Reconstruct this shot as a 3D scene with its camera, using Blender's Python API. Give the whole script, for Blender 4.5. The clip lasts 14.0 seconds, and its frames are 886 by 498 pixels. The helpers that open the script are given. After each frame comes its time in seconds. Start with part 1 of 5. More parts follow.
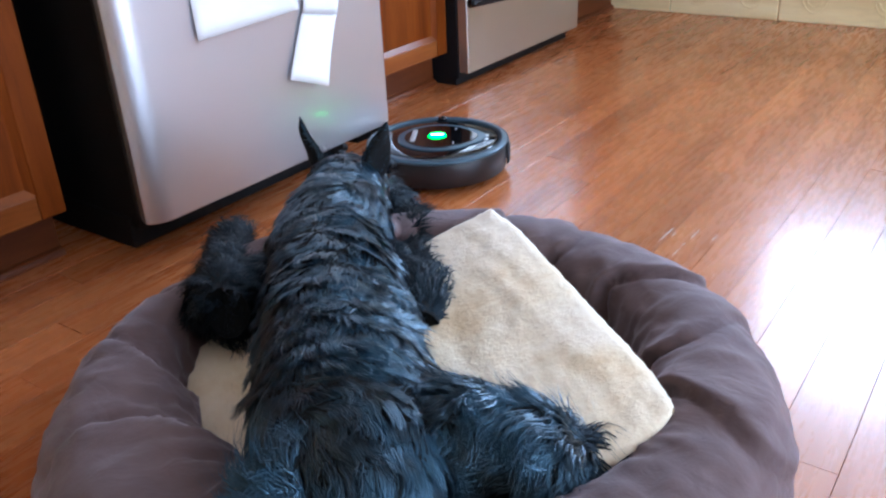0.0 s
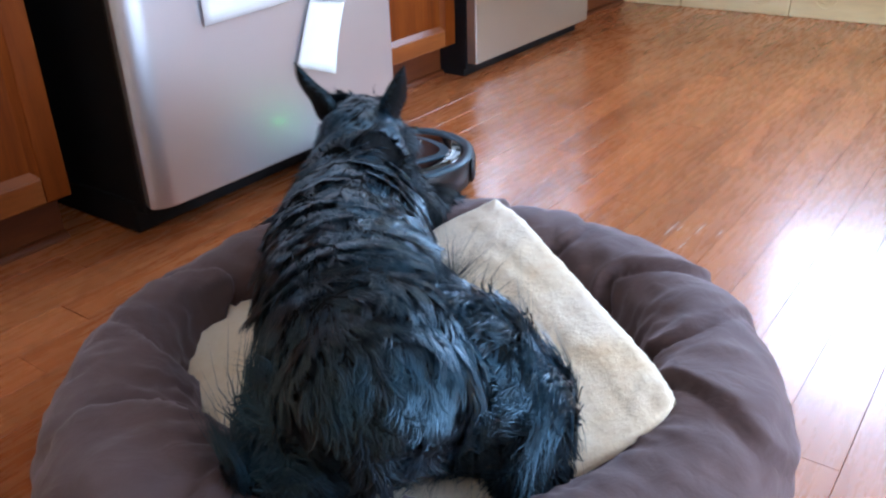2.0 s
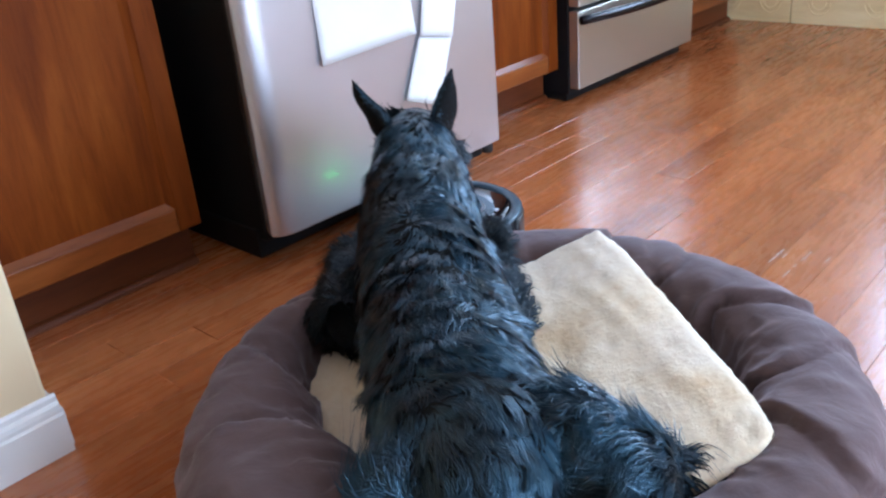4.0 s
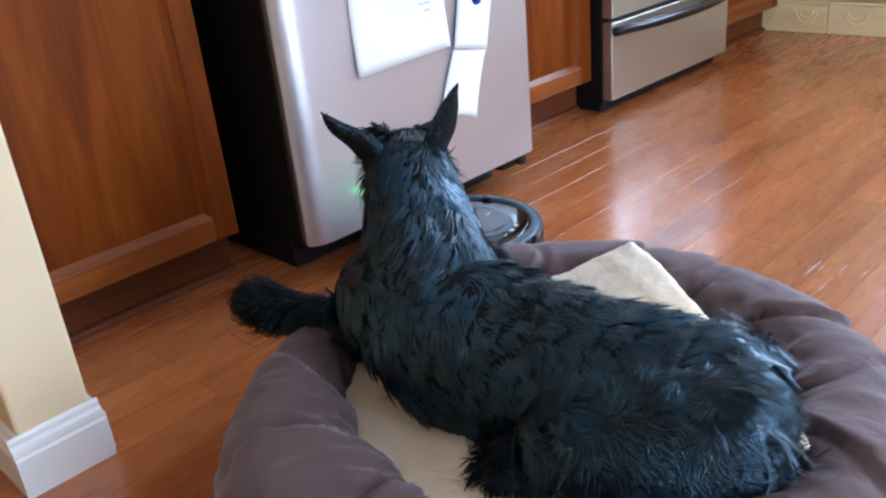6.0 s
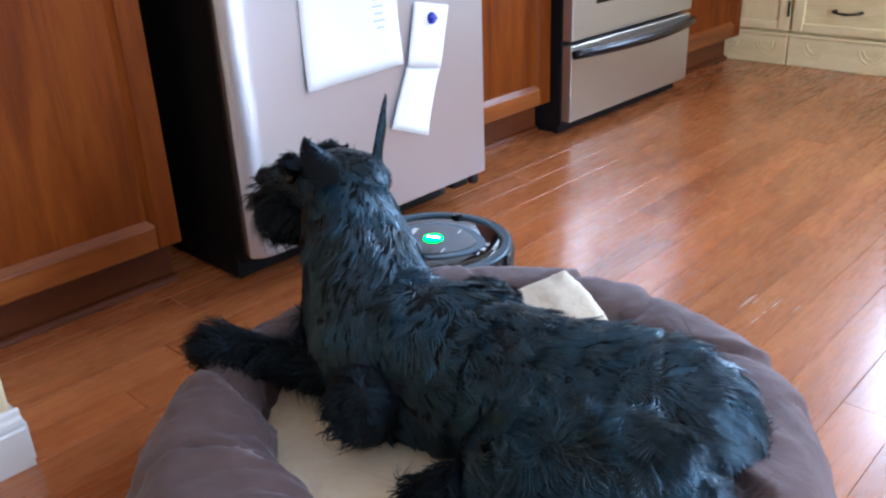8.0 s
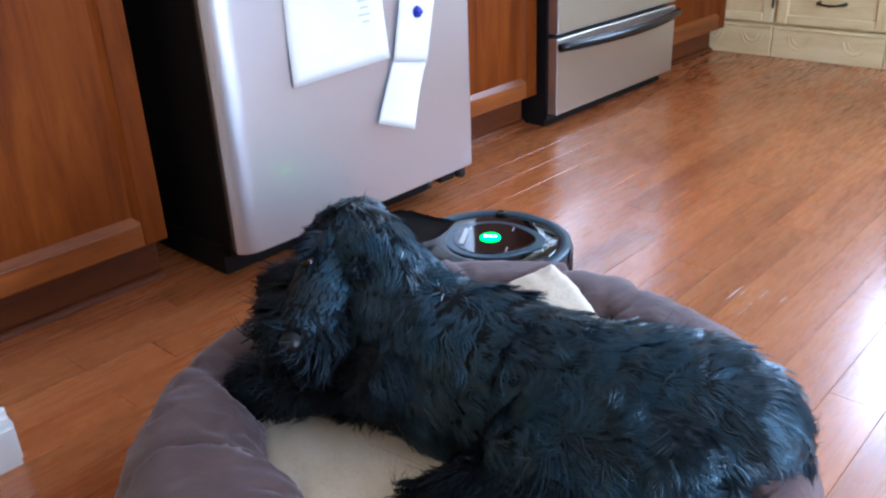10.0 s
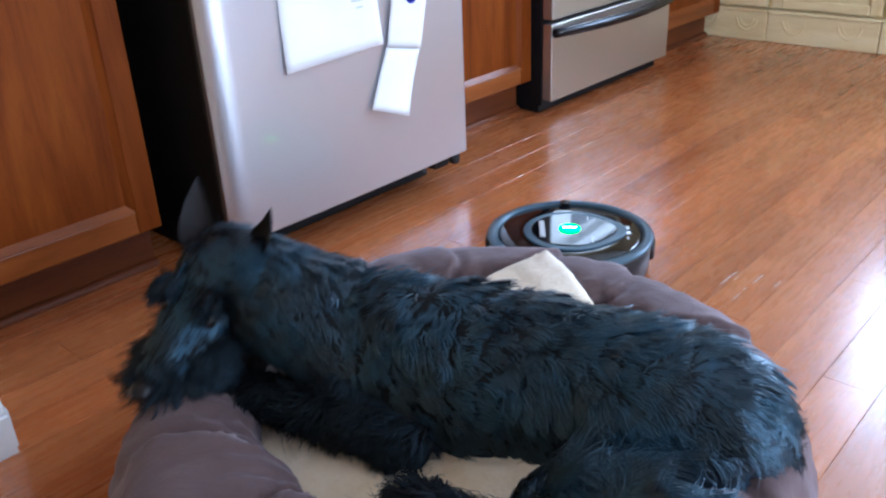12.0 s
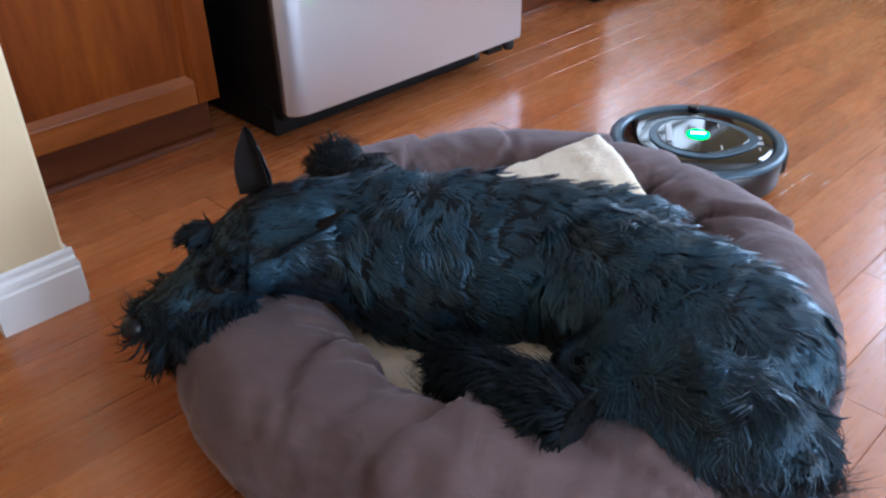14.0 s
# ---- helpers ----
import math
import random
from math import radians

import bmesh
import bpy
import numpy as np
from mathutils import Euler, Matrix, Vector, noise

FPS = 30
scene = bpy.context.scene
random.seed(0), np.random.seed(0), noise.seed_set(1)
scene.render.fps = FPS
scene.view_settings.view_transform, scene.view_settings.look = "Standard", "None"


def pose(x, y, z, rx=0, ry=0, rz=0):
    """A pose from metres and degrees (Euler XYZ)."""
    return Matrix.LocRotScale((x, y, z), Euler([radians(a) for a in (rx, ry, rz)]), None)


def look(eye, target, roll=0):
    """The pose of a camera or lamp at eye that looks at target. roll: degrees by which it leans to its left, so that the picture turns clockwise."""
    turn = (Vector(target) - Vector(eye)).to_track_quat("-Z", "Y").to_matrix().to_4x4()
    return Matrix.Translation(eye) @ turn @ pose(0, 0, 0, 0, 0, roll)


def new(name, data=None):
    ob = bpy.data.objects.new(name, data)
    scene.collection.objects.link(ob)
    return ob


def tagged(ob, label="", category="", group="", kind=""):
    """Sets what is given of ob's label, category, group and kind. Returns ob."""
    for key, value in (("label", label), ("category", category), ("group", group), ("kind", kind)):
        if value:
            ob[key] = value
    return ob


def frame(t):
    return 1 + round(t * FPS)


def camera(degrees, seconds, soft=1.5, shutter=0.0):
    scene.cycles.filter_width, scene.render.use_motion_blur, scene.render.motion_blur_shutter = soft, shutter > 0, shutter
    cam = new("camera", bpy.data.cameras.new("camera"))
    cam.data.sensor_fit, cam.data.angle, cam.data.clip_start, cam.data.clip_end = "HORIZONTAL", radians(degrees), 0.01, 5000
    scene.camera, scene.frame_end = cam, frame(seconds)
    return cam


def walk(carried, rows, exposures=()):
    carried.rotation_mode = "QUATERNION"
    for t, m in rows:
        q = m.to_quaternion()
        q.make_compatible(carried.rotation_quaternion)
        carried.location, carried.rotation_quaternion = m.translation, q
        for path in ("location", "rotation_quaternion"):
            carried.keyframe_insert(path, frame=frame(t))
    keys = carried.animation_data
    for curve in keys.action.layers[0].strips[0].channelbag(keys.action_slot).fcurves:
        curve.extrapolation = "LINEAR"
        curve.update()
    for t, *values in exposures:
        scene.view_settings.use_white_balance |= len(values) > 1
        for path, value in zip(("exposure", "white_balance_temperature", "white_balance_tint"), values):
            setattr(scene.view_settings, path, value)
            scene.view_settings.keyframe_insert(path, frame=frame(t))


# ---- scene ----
cam = camera(55.3, 14.0, soft=2.3, shutter=0.5)
PATH = [
    (0, (1.317, -0.835, 0.741), (0.261, 0.612, -0.149), -2.8),
    (0.5, (1.316, -0.833, 0.733), (0.258, 0.61, -0.161), -2.4),
    (1, (1.32, -0.831, 0.731), (0.267, 0.611, -0.171), -1.7),
    (1.5, (1.323, -0.837, 0.738), (0.269, 0.598, -0.173), -1.7),
    (2, (1.318, -0.832, 0.734), (0.255, 0.601, -0.171), -2.0),
    (2.5, (1.325, -0.839, 0.745), (0.24, 0.588, -0.142), -2.9),
    (3, (1.331, -0.855, 0.754), (0.183, 0.529, -0.121), -3.8),
    (3.5, (1.34, -0.865, 0.772), (0.147, 0.484, -0.097), -4.1),
    (4, (1.346, -0.872, 0.784), (0.088, 0.424, -0.076), -5.2),
    (6.5, (1.352, -0.885, 0.796), (0.028, 0.365, -0.032), -5.4),
    (7, (1.371, -0.853, 0.811), (0.075, 0.432, -0.007), -3.2),
    (9.5, (1.392, -0.835, 0.812), (0.143, 0.489, -0.016), -2.6),
    (10, (1.386, -0.837, 0.814), (0.142, 0.486, -0.025), -2.6),
    (10.5, (1.386, -0.838, 0.809), (0.141, 0.479, -0.036), -3.0),
    (11, (1.385, -0.836, 0.807), (0.144, 0.481, -0.046), -2.9),
    (11.5, (1.387, -0.837, 0.811), (0.152, 0.482, -0.047), -2.9),
    (12, (1.388, -0.835, 0.812), (0.159, 0.483, -0.054), -2.8),
    (12.5, (1.393, -0.835, 0.814), (0.167, 0.482, -0.06), -2.7),
    (13, (1.389, -0.841, 0.81), (0.166, 0.469, -0.078), -2.4),
    (13.5, (1.401, -0.872, 0.798), (0.17, 0.321, -0.232), -2.0),
    (14, (1.411, -0.884, 0.802), (0.19, 0.28, -0.271), -1.6),
]
walk(cam, [(t, look(eye, target, roll)) for t, eye, target, roll in PATH], exposures=[(0, 0.57, 5270, 12), (3.0, 0.56, 5230, 11), (6.5, 0.52, 5430, 11), (10.0, 0.54, 5130, 11), (12.0, 0.51, 5130, 11), (14.0, 0.48, 5400, 11)])

# ---- world, sun and window light ----
world = bpy.data.worlds.new("sky")
scene.world = world
world.use_nodes = True
wn = world.node_tree
sky = wn.nodes.new("ShaderNodeTexSky")
sky.sky_type, sky.sun_disc = "NISHITA", False
sky.sun_elevation, sky.sun_rotation = radians(38), radians(250)
wn.links.new(sky.outputs[0], wn.nodes["Background"].inputs[0])
wn.nodes["Background"].inputs[1].default_value = 0.15
sun = new("sun", bpy.data.lights.new("sun", "SUN"))
sun.data.energy, sun.data.angle, sun.data.color = 1.2, radians(12), (1, 0.95, 0.88)
sun.matrix_world = look((-4, -3, 6), (0, 0, 0))


def window_light(name, eye, target, w, h, power, colour):
    ob = new(name, bpy.data.lights.new(name, "AREA"))
    ob.data.shape, ob.data.size, ob.data.size_y, ob.data.energy, ob.data.color = "RECTANGLE", w, h, power, colour
    ob.matrix_world = look(eye, target)


window_light("window_daylight", (1.15, 3.36, 1.55), (1.15, 0, 1.3), 1.5, 1.0, 74, (0.74, 0.86, 1.0))
window_light("door_daylight", (3.66, 0.1, 1.1), (0, 0.1, 0.9), 1.9, 2.0, 58, (0.84, 0.92, 1.0))


# ---- materials ----
def material(name, colour, rough=0.5, metal=0.0, **more):
    m = bpy.data.materials.new(name)
    m.use_nodes = True
    b = m.node_tree.nodes["Principled BSDF"]
    b.inputs["Base Color"].default_value = (*colour, 1)
    b.inputs["Roughness"].default_value, b.inputs["Metallic"].default_value = rough, metal
    for key, value in more.items():
        b.inputs[key.replace("_", " ")].default_value = value
    return m


def node(m, kind, **values):
    n = m.node_tree.nodes.new(kind)
    for key, value in values.items():
        n.inputs[key.replace("_", " ")].default_value = value
    return n


def link(m, a, out, b, into):
    m.node_tree.links.new(a.outputs[out], b.inputs[into])


def coords(m, scale, world_space=True, shift=False):
    """Scaled coordinates; shift moves each object's grain by its random number."""
    src = node(m, "ShaderNodeNewGeometry") if world_space else node(m, "ShaderNodeTexCoord")
    out = "Position" if world_space else "Object"
    vm = node(m, "ShaderNodeVectorMath")
    vm.operation = "MULTIPLY"
    vm.inputs[1].default_value = scale
    if shift:
        info = node(m, "ShaderNodeObjectInfo")
        mul = node(m, "ShaderNodeVectorMath")
        mul.operation = "MULTIPLY"
        mul.inputs[1].default_value = (37.0, 91.0, 53.0)
        link(m, info, "Random", mul, 0)
        add = node(m, "ShaderNodeVectorMath")
        link(m, src, out, add, 0)
        link(m, mul, 0, add, 1)
        link(m, add, 0, vm, 0)
    else:
        link(m, src, out, vm, 0)
    return vm


def ramp(m, src, out, stops):
    r = node(m, "ShaderNodeValToRGB")
    link(m, src, out, r, 0)
    while len(r.color_ramp.elements) < len(stops):
        r.color_ramp.elements.new(0.5)
    for e, (p, c) in zip(r.color_ramp.elements, stops):
        e.position, e.color = p, (*c, 1)
    return r


def mix(m, kind, fac, a, b):
    n = m.node_tree.nodes.new("ShaderNodeMixRGB")
    n.blend_type = kind
    for i, v in enumerate((fac, a, b)):
        if isinstance(v, tuple):
            if len(v) == 2:
                link(m, v[0], v[1], n, i)
            else:
                n.inputs[i].default_value = (*v, 1)
        else:
            n.inputs[i].default_value = v
    return n


def bump(m, src, out, strength, dist):
    n = node(m, "ShaderNodeBump", Strength=strength, Distance=dist)
    link(m, src, out, n, "Height")
    link(m, n, 0, m.node_tree.nodes["Principled BSDF"], "Normal")
    return n


def wood(name, dark, mid, light, scale, rough, per_piece=0.0, shift=True, bump_strength=0.06, pore=0.55, sway=(0.8, 1.3), **more):
    """Wood with long fibres, broad figure and pores; scale is small along the grain."""
    m = material(name, mid, rough, **more)
    b = m.node_tree.nodes["Principled BSDF"]
    co = coords(m, scale, True, shift)
    broad = node(m, "ShaderNodeTexNoise", Scale=1.0, Detail=4, Roughness=0.55, Distortion=0.8)
    link(m, co, 0, broad, "Vector")
    fine = node(m, "ShaderNodeTexNoise", Scale=7.0, Detail=5, Roughness=0.7)
    link(m, co, 0, fine, "Vector")
    r = ramp(m, broad, 0, [(0.3, dark), (0.5, mid), (0.72, light)])
    pores = ramp(m, fine, 0, [(0.32, (0.72, 0.68, 0.66)), (0.52, (1, 1, 1))])
    col = mix(m, "MULTIPLY", pore, (r, 0), (pores, 0))
    last = col
    if per_piece:
        info = node(m, "ShaderNodeObjectInfo")
        tone = ramp(m, info, "Random", [(0.0, (1 - per_piece,) * 3), (0.55, (1, 1, 1)), (1.0, (1 + per_piece, 1 + 0.8 * per_piece, 1 + 0.6 * per_piece))])
        last = mix(m, "MULTIPLY", 1.0, (col, 0), (tone, 0))
    link(m, last, 0, b, "Base Color")
    rr = node(m, "ShaderNodeMapRange")
    link(m, fine, 0, rr, 0)
    rr.inputs[3].default_value, rr.inputs[4].default_value = rough * sway[0], rough * sway[1]
    link(m, rr, 0, b, "Roughness")
    bump(m, fine, 0, bump_strength, 0.002)
    return m


FLOOR = wood("red_oak_floor", (0.30, 0.084, 0.022), (0.40, 0.126, 0.036), (0.47, 0.168, 0.052), (11, 1.3, 11), 0.27, 0.12, pore=0.05, bump_strength=0.008, sway=(0.95, 1.08))
FLOOR.node_tree.nodes["Principled BSDF"].inputs["Coat Weight"].default_value = 0.35
FLOOR.node_tree.nodes["Principled BSDF"].inputs["Coat Roughness"].default_value = 0.16
OAK = wood("orange_oak", (0.105, 0.020, 0.0015), (0.168, 0.037, 0.0025), (0.225, 0.058, 0.005), (14, 14, 1.6), 0.5, 0.0, Specular_IOR_Level=0.1)
OAK_RAIL = wood("orange_oak_rail", (0.13, 0.031, 0.005), (0.21, 0.056, 0.008), (0.29, 0.09, 0.017), (14, 1.6, 14), 0.35, 0.0, Specular_IOR_Level=0.3)
KICK = wood("dark_oak", (0.08, 0.019, 0.004), (0.12, 0.030, 0.006), (0.16, 0.043, 0.010), (14, 1.6, 14), 0.45, 0.0, Specular_IOR_Level=0.3)
PINE = wood("pale_pine", (0.74, 0.58, 0.28), (0.84, 0.69, 0.37), (0.90, 0.77, 0.46), (2.2, 12, 12), 0.45, 0.0, pore=0.25)
PINE_UP = wood("pale_pine_upright", (0.74, 0.58, 0.28), (0.84, 0.69, 0.37), (0.90, 0.77, 0.46), (12, 12, 2.2), 0.45, 0.0, pore=0.25)
STONE = material("speckled_counter", (0.20, 0.18, 0.16), 0.25)


def steel(name, colour, rough, along):
    m = material(name, colour, rough, 0.85, Coat_Weight=0.8, Coat_Roughness=0.035)
    co = coords(m, along)
    n = node(m, "ShaderNodeTexNoise", Scale=1.0, Detail=3, Roughness=0.6)
    link(m, co, 0, n, "Vector")
    rr = node(m, "ShaderNodeMapRange")
    link(m, n, 0, rr, 0)
    rr.inputs[3].default_value, rr.inputs[4].default_value = rough * 0.85, rough * 1.2
    link(m, rr, 0, m.node_tree.nodes["Principled BSDF"], "Roughness")
    bump(m, n, 0, 0.03, 0.0005)
    return m


STEEL = steel("brushed_steel", (0.58, 0.57, 0.60), 0.42, (900, 9, 900))
STEEL_STOVE = steel("stove_steel", (0.50, 0.485, 0.44), 0.36, (900, 9, 900))
DARK_CHROME = material("dark_chrome", (0.022, 0.022, 0.025), 0.24, 0.6)
BLACK_PLASTIC = material("black_textured_plastic", (0.006, 0.006, 0.007), 0.62, Specular_IOR_Level=0.25)
RUBBER = material("black_rubber", (0.012, 0.012, 0.012), 0.7)
BRONZE = material("dark_bronze", (0.06, 0.045, 0.03), 0.35, 0.9)
GLASS_DARK = material("oven_glass", (0.006, 0.006, 0.007), 0.08)


def plaster(name, colour, rough=0.75, size=60):
    m = material(name, colour, rough)
    co = coords(m, (size,) * 3)
    n = node(m, "ShaderNodeTexNoise", Scale=1.0, Detail=4)
    link(m, co, 0, n, "Vector")
    lo = node(m, "ShaderNodeTexNoise", Scale=0.03, Detail=2)
    link(m, co, 0, lo, "Vector")
    r = ramp(m, lo, 0, [(0.3, tuple(c * 0.93 for c in colour)), (0.7, colour)])
    link(m, r, 0, m.node_tree.nodes["Principled BSDF"], "Base Color")
    bump(m, n, 0, 0.12, 0.002)
    return m


WALL = plaster("cream_wall_paint", (0.72, 0.58, 0.36))
CEIL = plaster("white_ceiling_paint", (0.8, 0.79, 0.76))
WHITE = material("white_gloss_paint", (0.78, 0.78, 0.77), 0.3)
PAPER = plaster("white_paper", (0.86, 0.86, 0.87), 0.7, 200)
INK = material("pale_ink", (0.52, 0.55, 0.62), 0.8)
BLUE = material("blue_plastic", (0.02, 0.03, 0.35), 0.25)
GLASS = material("window_glass", (1, 1, 1), 0.0, Transmission_Weight=1.0, IOR=1.45)


def fabric():
    """Brown brushed microsuede with a soft sheen, wrinkles and a fine nap."""
    m = material("brown_microsuede", (0.105, 0.068, 0.066), 0.85, Sheen_Weight=0.4, Sheen_Roughness=0.45)
    b = m.node_tree.nodes["Principled BSDF"]
    b.inputs["Sheen Tint"].default_value = (0.75, 0.68, 0.78, 1)
    co = coords(m, (1, 1, 1))
    lo = node(m, "ShaderNodeTexNoise", Scale=9, Detail=4, Roughness=0.6)
    hi = node(m, "ShaderNodeTexNoise", Scale=420, Detail=2)
    fold = node(m, "ShaderNodeTexNoise", Scale=24, Detail=3, Distortion=1.2)
    for n in (lo, hi, fold):
        link(m, co, 0, n, "Vector")
    r = ramp(m, lo, 0, [(0.3, (0.074, 0.043, 0.042)), (0.7, (0.116, 0.073, 0.070))])
    link(m, r, 0, b, "Base Color")
    s = mix(m, "ADD", 0.12, (fold, 0), (hi, 0))
    bump(m, s, 0, 0.28, 0.008)
    return m


def fleece():
    m = material("cream_sherpa", (0.66, 0.55, 0.37), 0.95, Sheen_Weight=0.3)
    b = m.node_tree.nodes["Principled BSDF"]
    co = coords(m, (1, 1, 1))
    lo = node(m, "ShaderNodeTexNoise", Scale=7, Detail=4, Roughness=0.65)
    hi = node(m, "ShaderNodeTexNoise", Scale=120, Detail=4, Roughness=0.7)
    for n in (lo, hi):
        link(m, co, 0, n, "Vector")
    r = ramp(m, lo, 0, [(0.3, (0.74, 0.56, 0.33)), (0.45, (0.87, 0.745, 0.54)), (0.7, (0.92, 0.83, 0.69))])
    d = ramp(m, hi, 0, [(0.35, (0.90, 0.87, 0.82)), (0.55, (1, 1, 1))])
    c = mix(m, "MULTIPLY", 0.35, (r, 0), (d, 0))
    spot = node(m, "ShaderNodeTexNoise", Scale=26, Detail=3, Roughness=0.6)
    link(m, co, 0, spot, "Vector")
    sr = ramp(m, spot, 0, [(0.70, (1, 1, 1)), (0.76, (0.5, 0.38, 0.28))])
    c = mix(m, "MULTIPLY", 0.8, (c, 0), (sr, 0))
    link(m, c, 0, b, "Base Color")
    bump(m, hi, 0, 0.4, 0.006)
    return m


SUEDE, FLEECE = fabric(), fleece()


def coat(name, colour, tip, rough=0.31, gloss=0.85):
    """Black wiry hair: each lock a little different, glossy along its length, with a bluish sheen painted in."""
    m = material(name, colour, rough, Specular_IOR_Level=gloss, Specular_Tint=(0.45, 0.75, 1.0, 1))
    b = m.node_tree.nodes["Principled BSDF"]
    g = node(m, "ShaderNodeNewGeometry")
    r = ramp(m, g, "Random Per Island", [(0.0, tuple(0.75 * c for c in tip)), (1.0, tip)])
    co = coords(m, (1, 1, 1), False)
    # blue sky sheen on the black hair, put into the base colour in soft patches
    sheen_patch = node(m, "ShaderNodeTexNoise", Scale=15, Detail=3, Roughness=0.6, Distortion=0.6)
    link(m, co, 0, sheen_patch, "Vector")
    k = ramp(m, sheen_patch, 0, [(0.43, (0, 0, 0)), (0.60, (1, 1, 1))])
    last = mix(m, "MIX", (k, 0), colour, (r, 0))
    link(m, last, 0, b, "Base Color")
    return m


# second colour: the painted bluish sheen over the black
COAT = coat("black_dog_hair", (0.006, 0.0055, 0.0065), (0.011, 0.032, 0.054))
LONG = coat("black_long_hair", (0.004, 0.0035, 0.0035), (0.008, 0.009, 0.012), 0.5, 0.3)
SKIN = material("black_undercoat", (0.004, 0.005, 0.006), 0.8, Specular_IOR_Level=0.2)
EAR_IN = material("grey_inner_ear", (0.020, 0.018, 0.019), 0.8, Specular_IOR_Level=0.15)
NOSE = material("wet_nose", (0.004, 0.004, 0.005), 0.3, Specular_IOR_Level=0.35)
EYE = material("dark_eye", (0.012, 0.008, 0.006), 0.04)

PIANO = material("glossy_black_plastic", (0.004, 0.004, 0.005), 0.06, Specular_IOR_Level=0.5)
MATT = material("matt_black_plastic", (0.012, 0.012, 0.014), 0.42)
RINGM = material("blue_grey_plastic", (0.045, 0.085, 0.12), 0.33, 0.2)
SILVER = material("silver_plastic", (0.5, 0.52, 0.54), 0.3, 0.4)
GLOW = material("green_light", (0.1, 0.6, 0.2), 0.3)
GLOW.node_tree.nodes["Principled BSDF"].inputs["Emission Color"].default_value = (0.02, 1.0, 0.03, 1)
GLOW.node_tree.nodes["Principled BSDF"].inputs["Emission Strength"].default_value = 5.0
GLOW_CORE = material("green_letters", (0.4, 0.9, 0.5), 0.3)
GLOW_CORE.node_tree.nodes["Principled BSDF"].inputs["Emission Color"].default_value = (0.5, 1.0, 0.45, 1)
GLOW_CORE.node_tree.nodes["Principled BSDF"].inputs["Emission Strength"].default_value = 7.0


# ---- mesh helpers ----
def mesh_of(bm, smooth=False):
    me = bpy.data.meshes.new("mesh")
    bmesh.ops.recalc_face_normals(bm, faces=bm.faces)
    bm.to_mesh(me)
    bm.free()
    if smooth:
        me.shade_smooth()
    return me


def part(name, bm, mat, parent=None, label="", smooth=False):
    me = bm if isinstance(bm, bpy.types.Mesh) else mesh_of(bm, smooth)
    if mat and not me.materials:
        me.materials.append(mat)
    ob = new(name, me)
    ob.parent = parent
    if label:
        tagged(ob, label)
    return ob


def thing(name, place, label, category, group="", kind=""):
    ob = new(name)
    ob.empty_display_size = 0.05
    ob.location = place
    return tagged(ob, label, category, group, kind)


def box(x0, x1, y0, y1, z0, z1, bevel=0.0, seg=2, bm=None):
    own = bm or bmesh.new()
    m = Matrix.Translation(((x0 + x1) / 2, (y0 + y1) / 2, (z0 + z1) / 2)) @ Matrix.Diagonal((x1 - x0, y1 - y0, z1 - z0, 1))
    v = bmesh.ops.create_cube(own, size=1, matrix=m)["verts"]
    if bevel:
        edges = list({e for q in v for e in q.link_edges})
        bmesh.ops.bevel(own, geom=edges, offset=bevel, segments=seg, profile=0.5, affect="EDGES")
    return own


def prism(outline, z0, z1, bevel=0.0, seg=2, axis="z"):
    """A closed outline of (a, b) pushed from z0 to z1 along an axis."""
    bm = bmesh.new()

    def at(a, b, c):
        return {"z": (a, b, c), "y": (a, c, b), "x": (c, a, b)}[axis]
    lo = [bm.verts.new(at(a, b, z0)) for a, b in outline]
    hi = [bm.verts.new(at(a, b, z1)) for a, b in outline]
    n = len(lo)
    bm.faces.new(lo)
    bm.faces.new(hi)
    for i in range(n):
        bm.faces.new((lo[i], lo[(i + 1) % n], hi[(i + 1) % n], hi[i]))
    if bevel:
        bmesh.ops.recalc_face_normals(bm, faces=bm.faces)
        edges = [e for e in bm.edges if len(e.link_faces) == 2 and e.calc_face_angle(0) > 0.5]
        bmesh.ops.bevel(bm, geom=edges, offset=bevel, segments=seg, profile=0.5, affect="EDGES")
    return bm


def lathe(profile, steps=48, centre=(0, 0, 0)):
    """A turned body from (radius, height) pairs."""
    bm = bmesh.new()
    rings = []
    for r, z in profile:
        if r < 1e-6:
            rings.append([bm.verts.new((centre[0], centre[1], centre[2] + z))])
        else:
            rings.append([bm.verts.new((centre[0] + r * math.cos(2 * math.pi * i / steps), centre[1] + r * math.sin(2 * math.pi * i / steps), centre[2] + z)) for i in range(steps)])
    for a, b in zip(rings, rings[1:]):
        for i in range(steps):
            j = (i + 1) % steps
            q = [a[i % len(a)], a[j % len(a)], b[j % len(b)], b[i % len(b)]]
            q = list(dict.fromkeys(q))
            if len(q) > 2:
                bm.faces.new(q)
    return bm


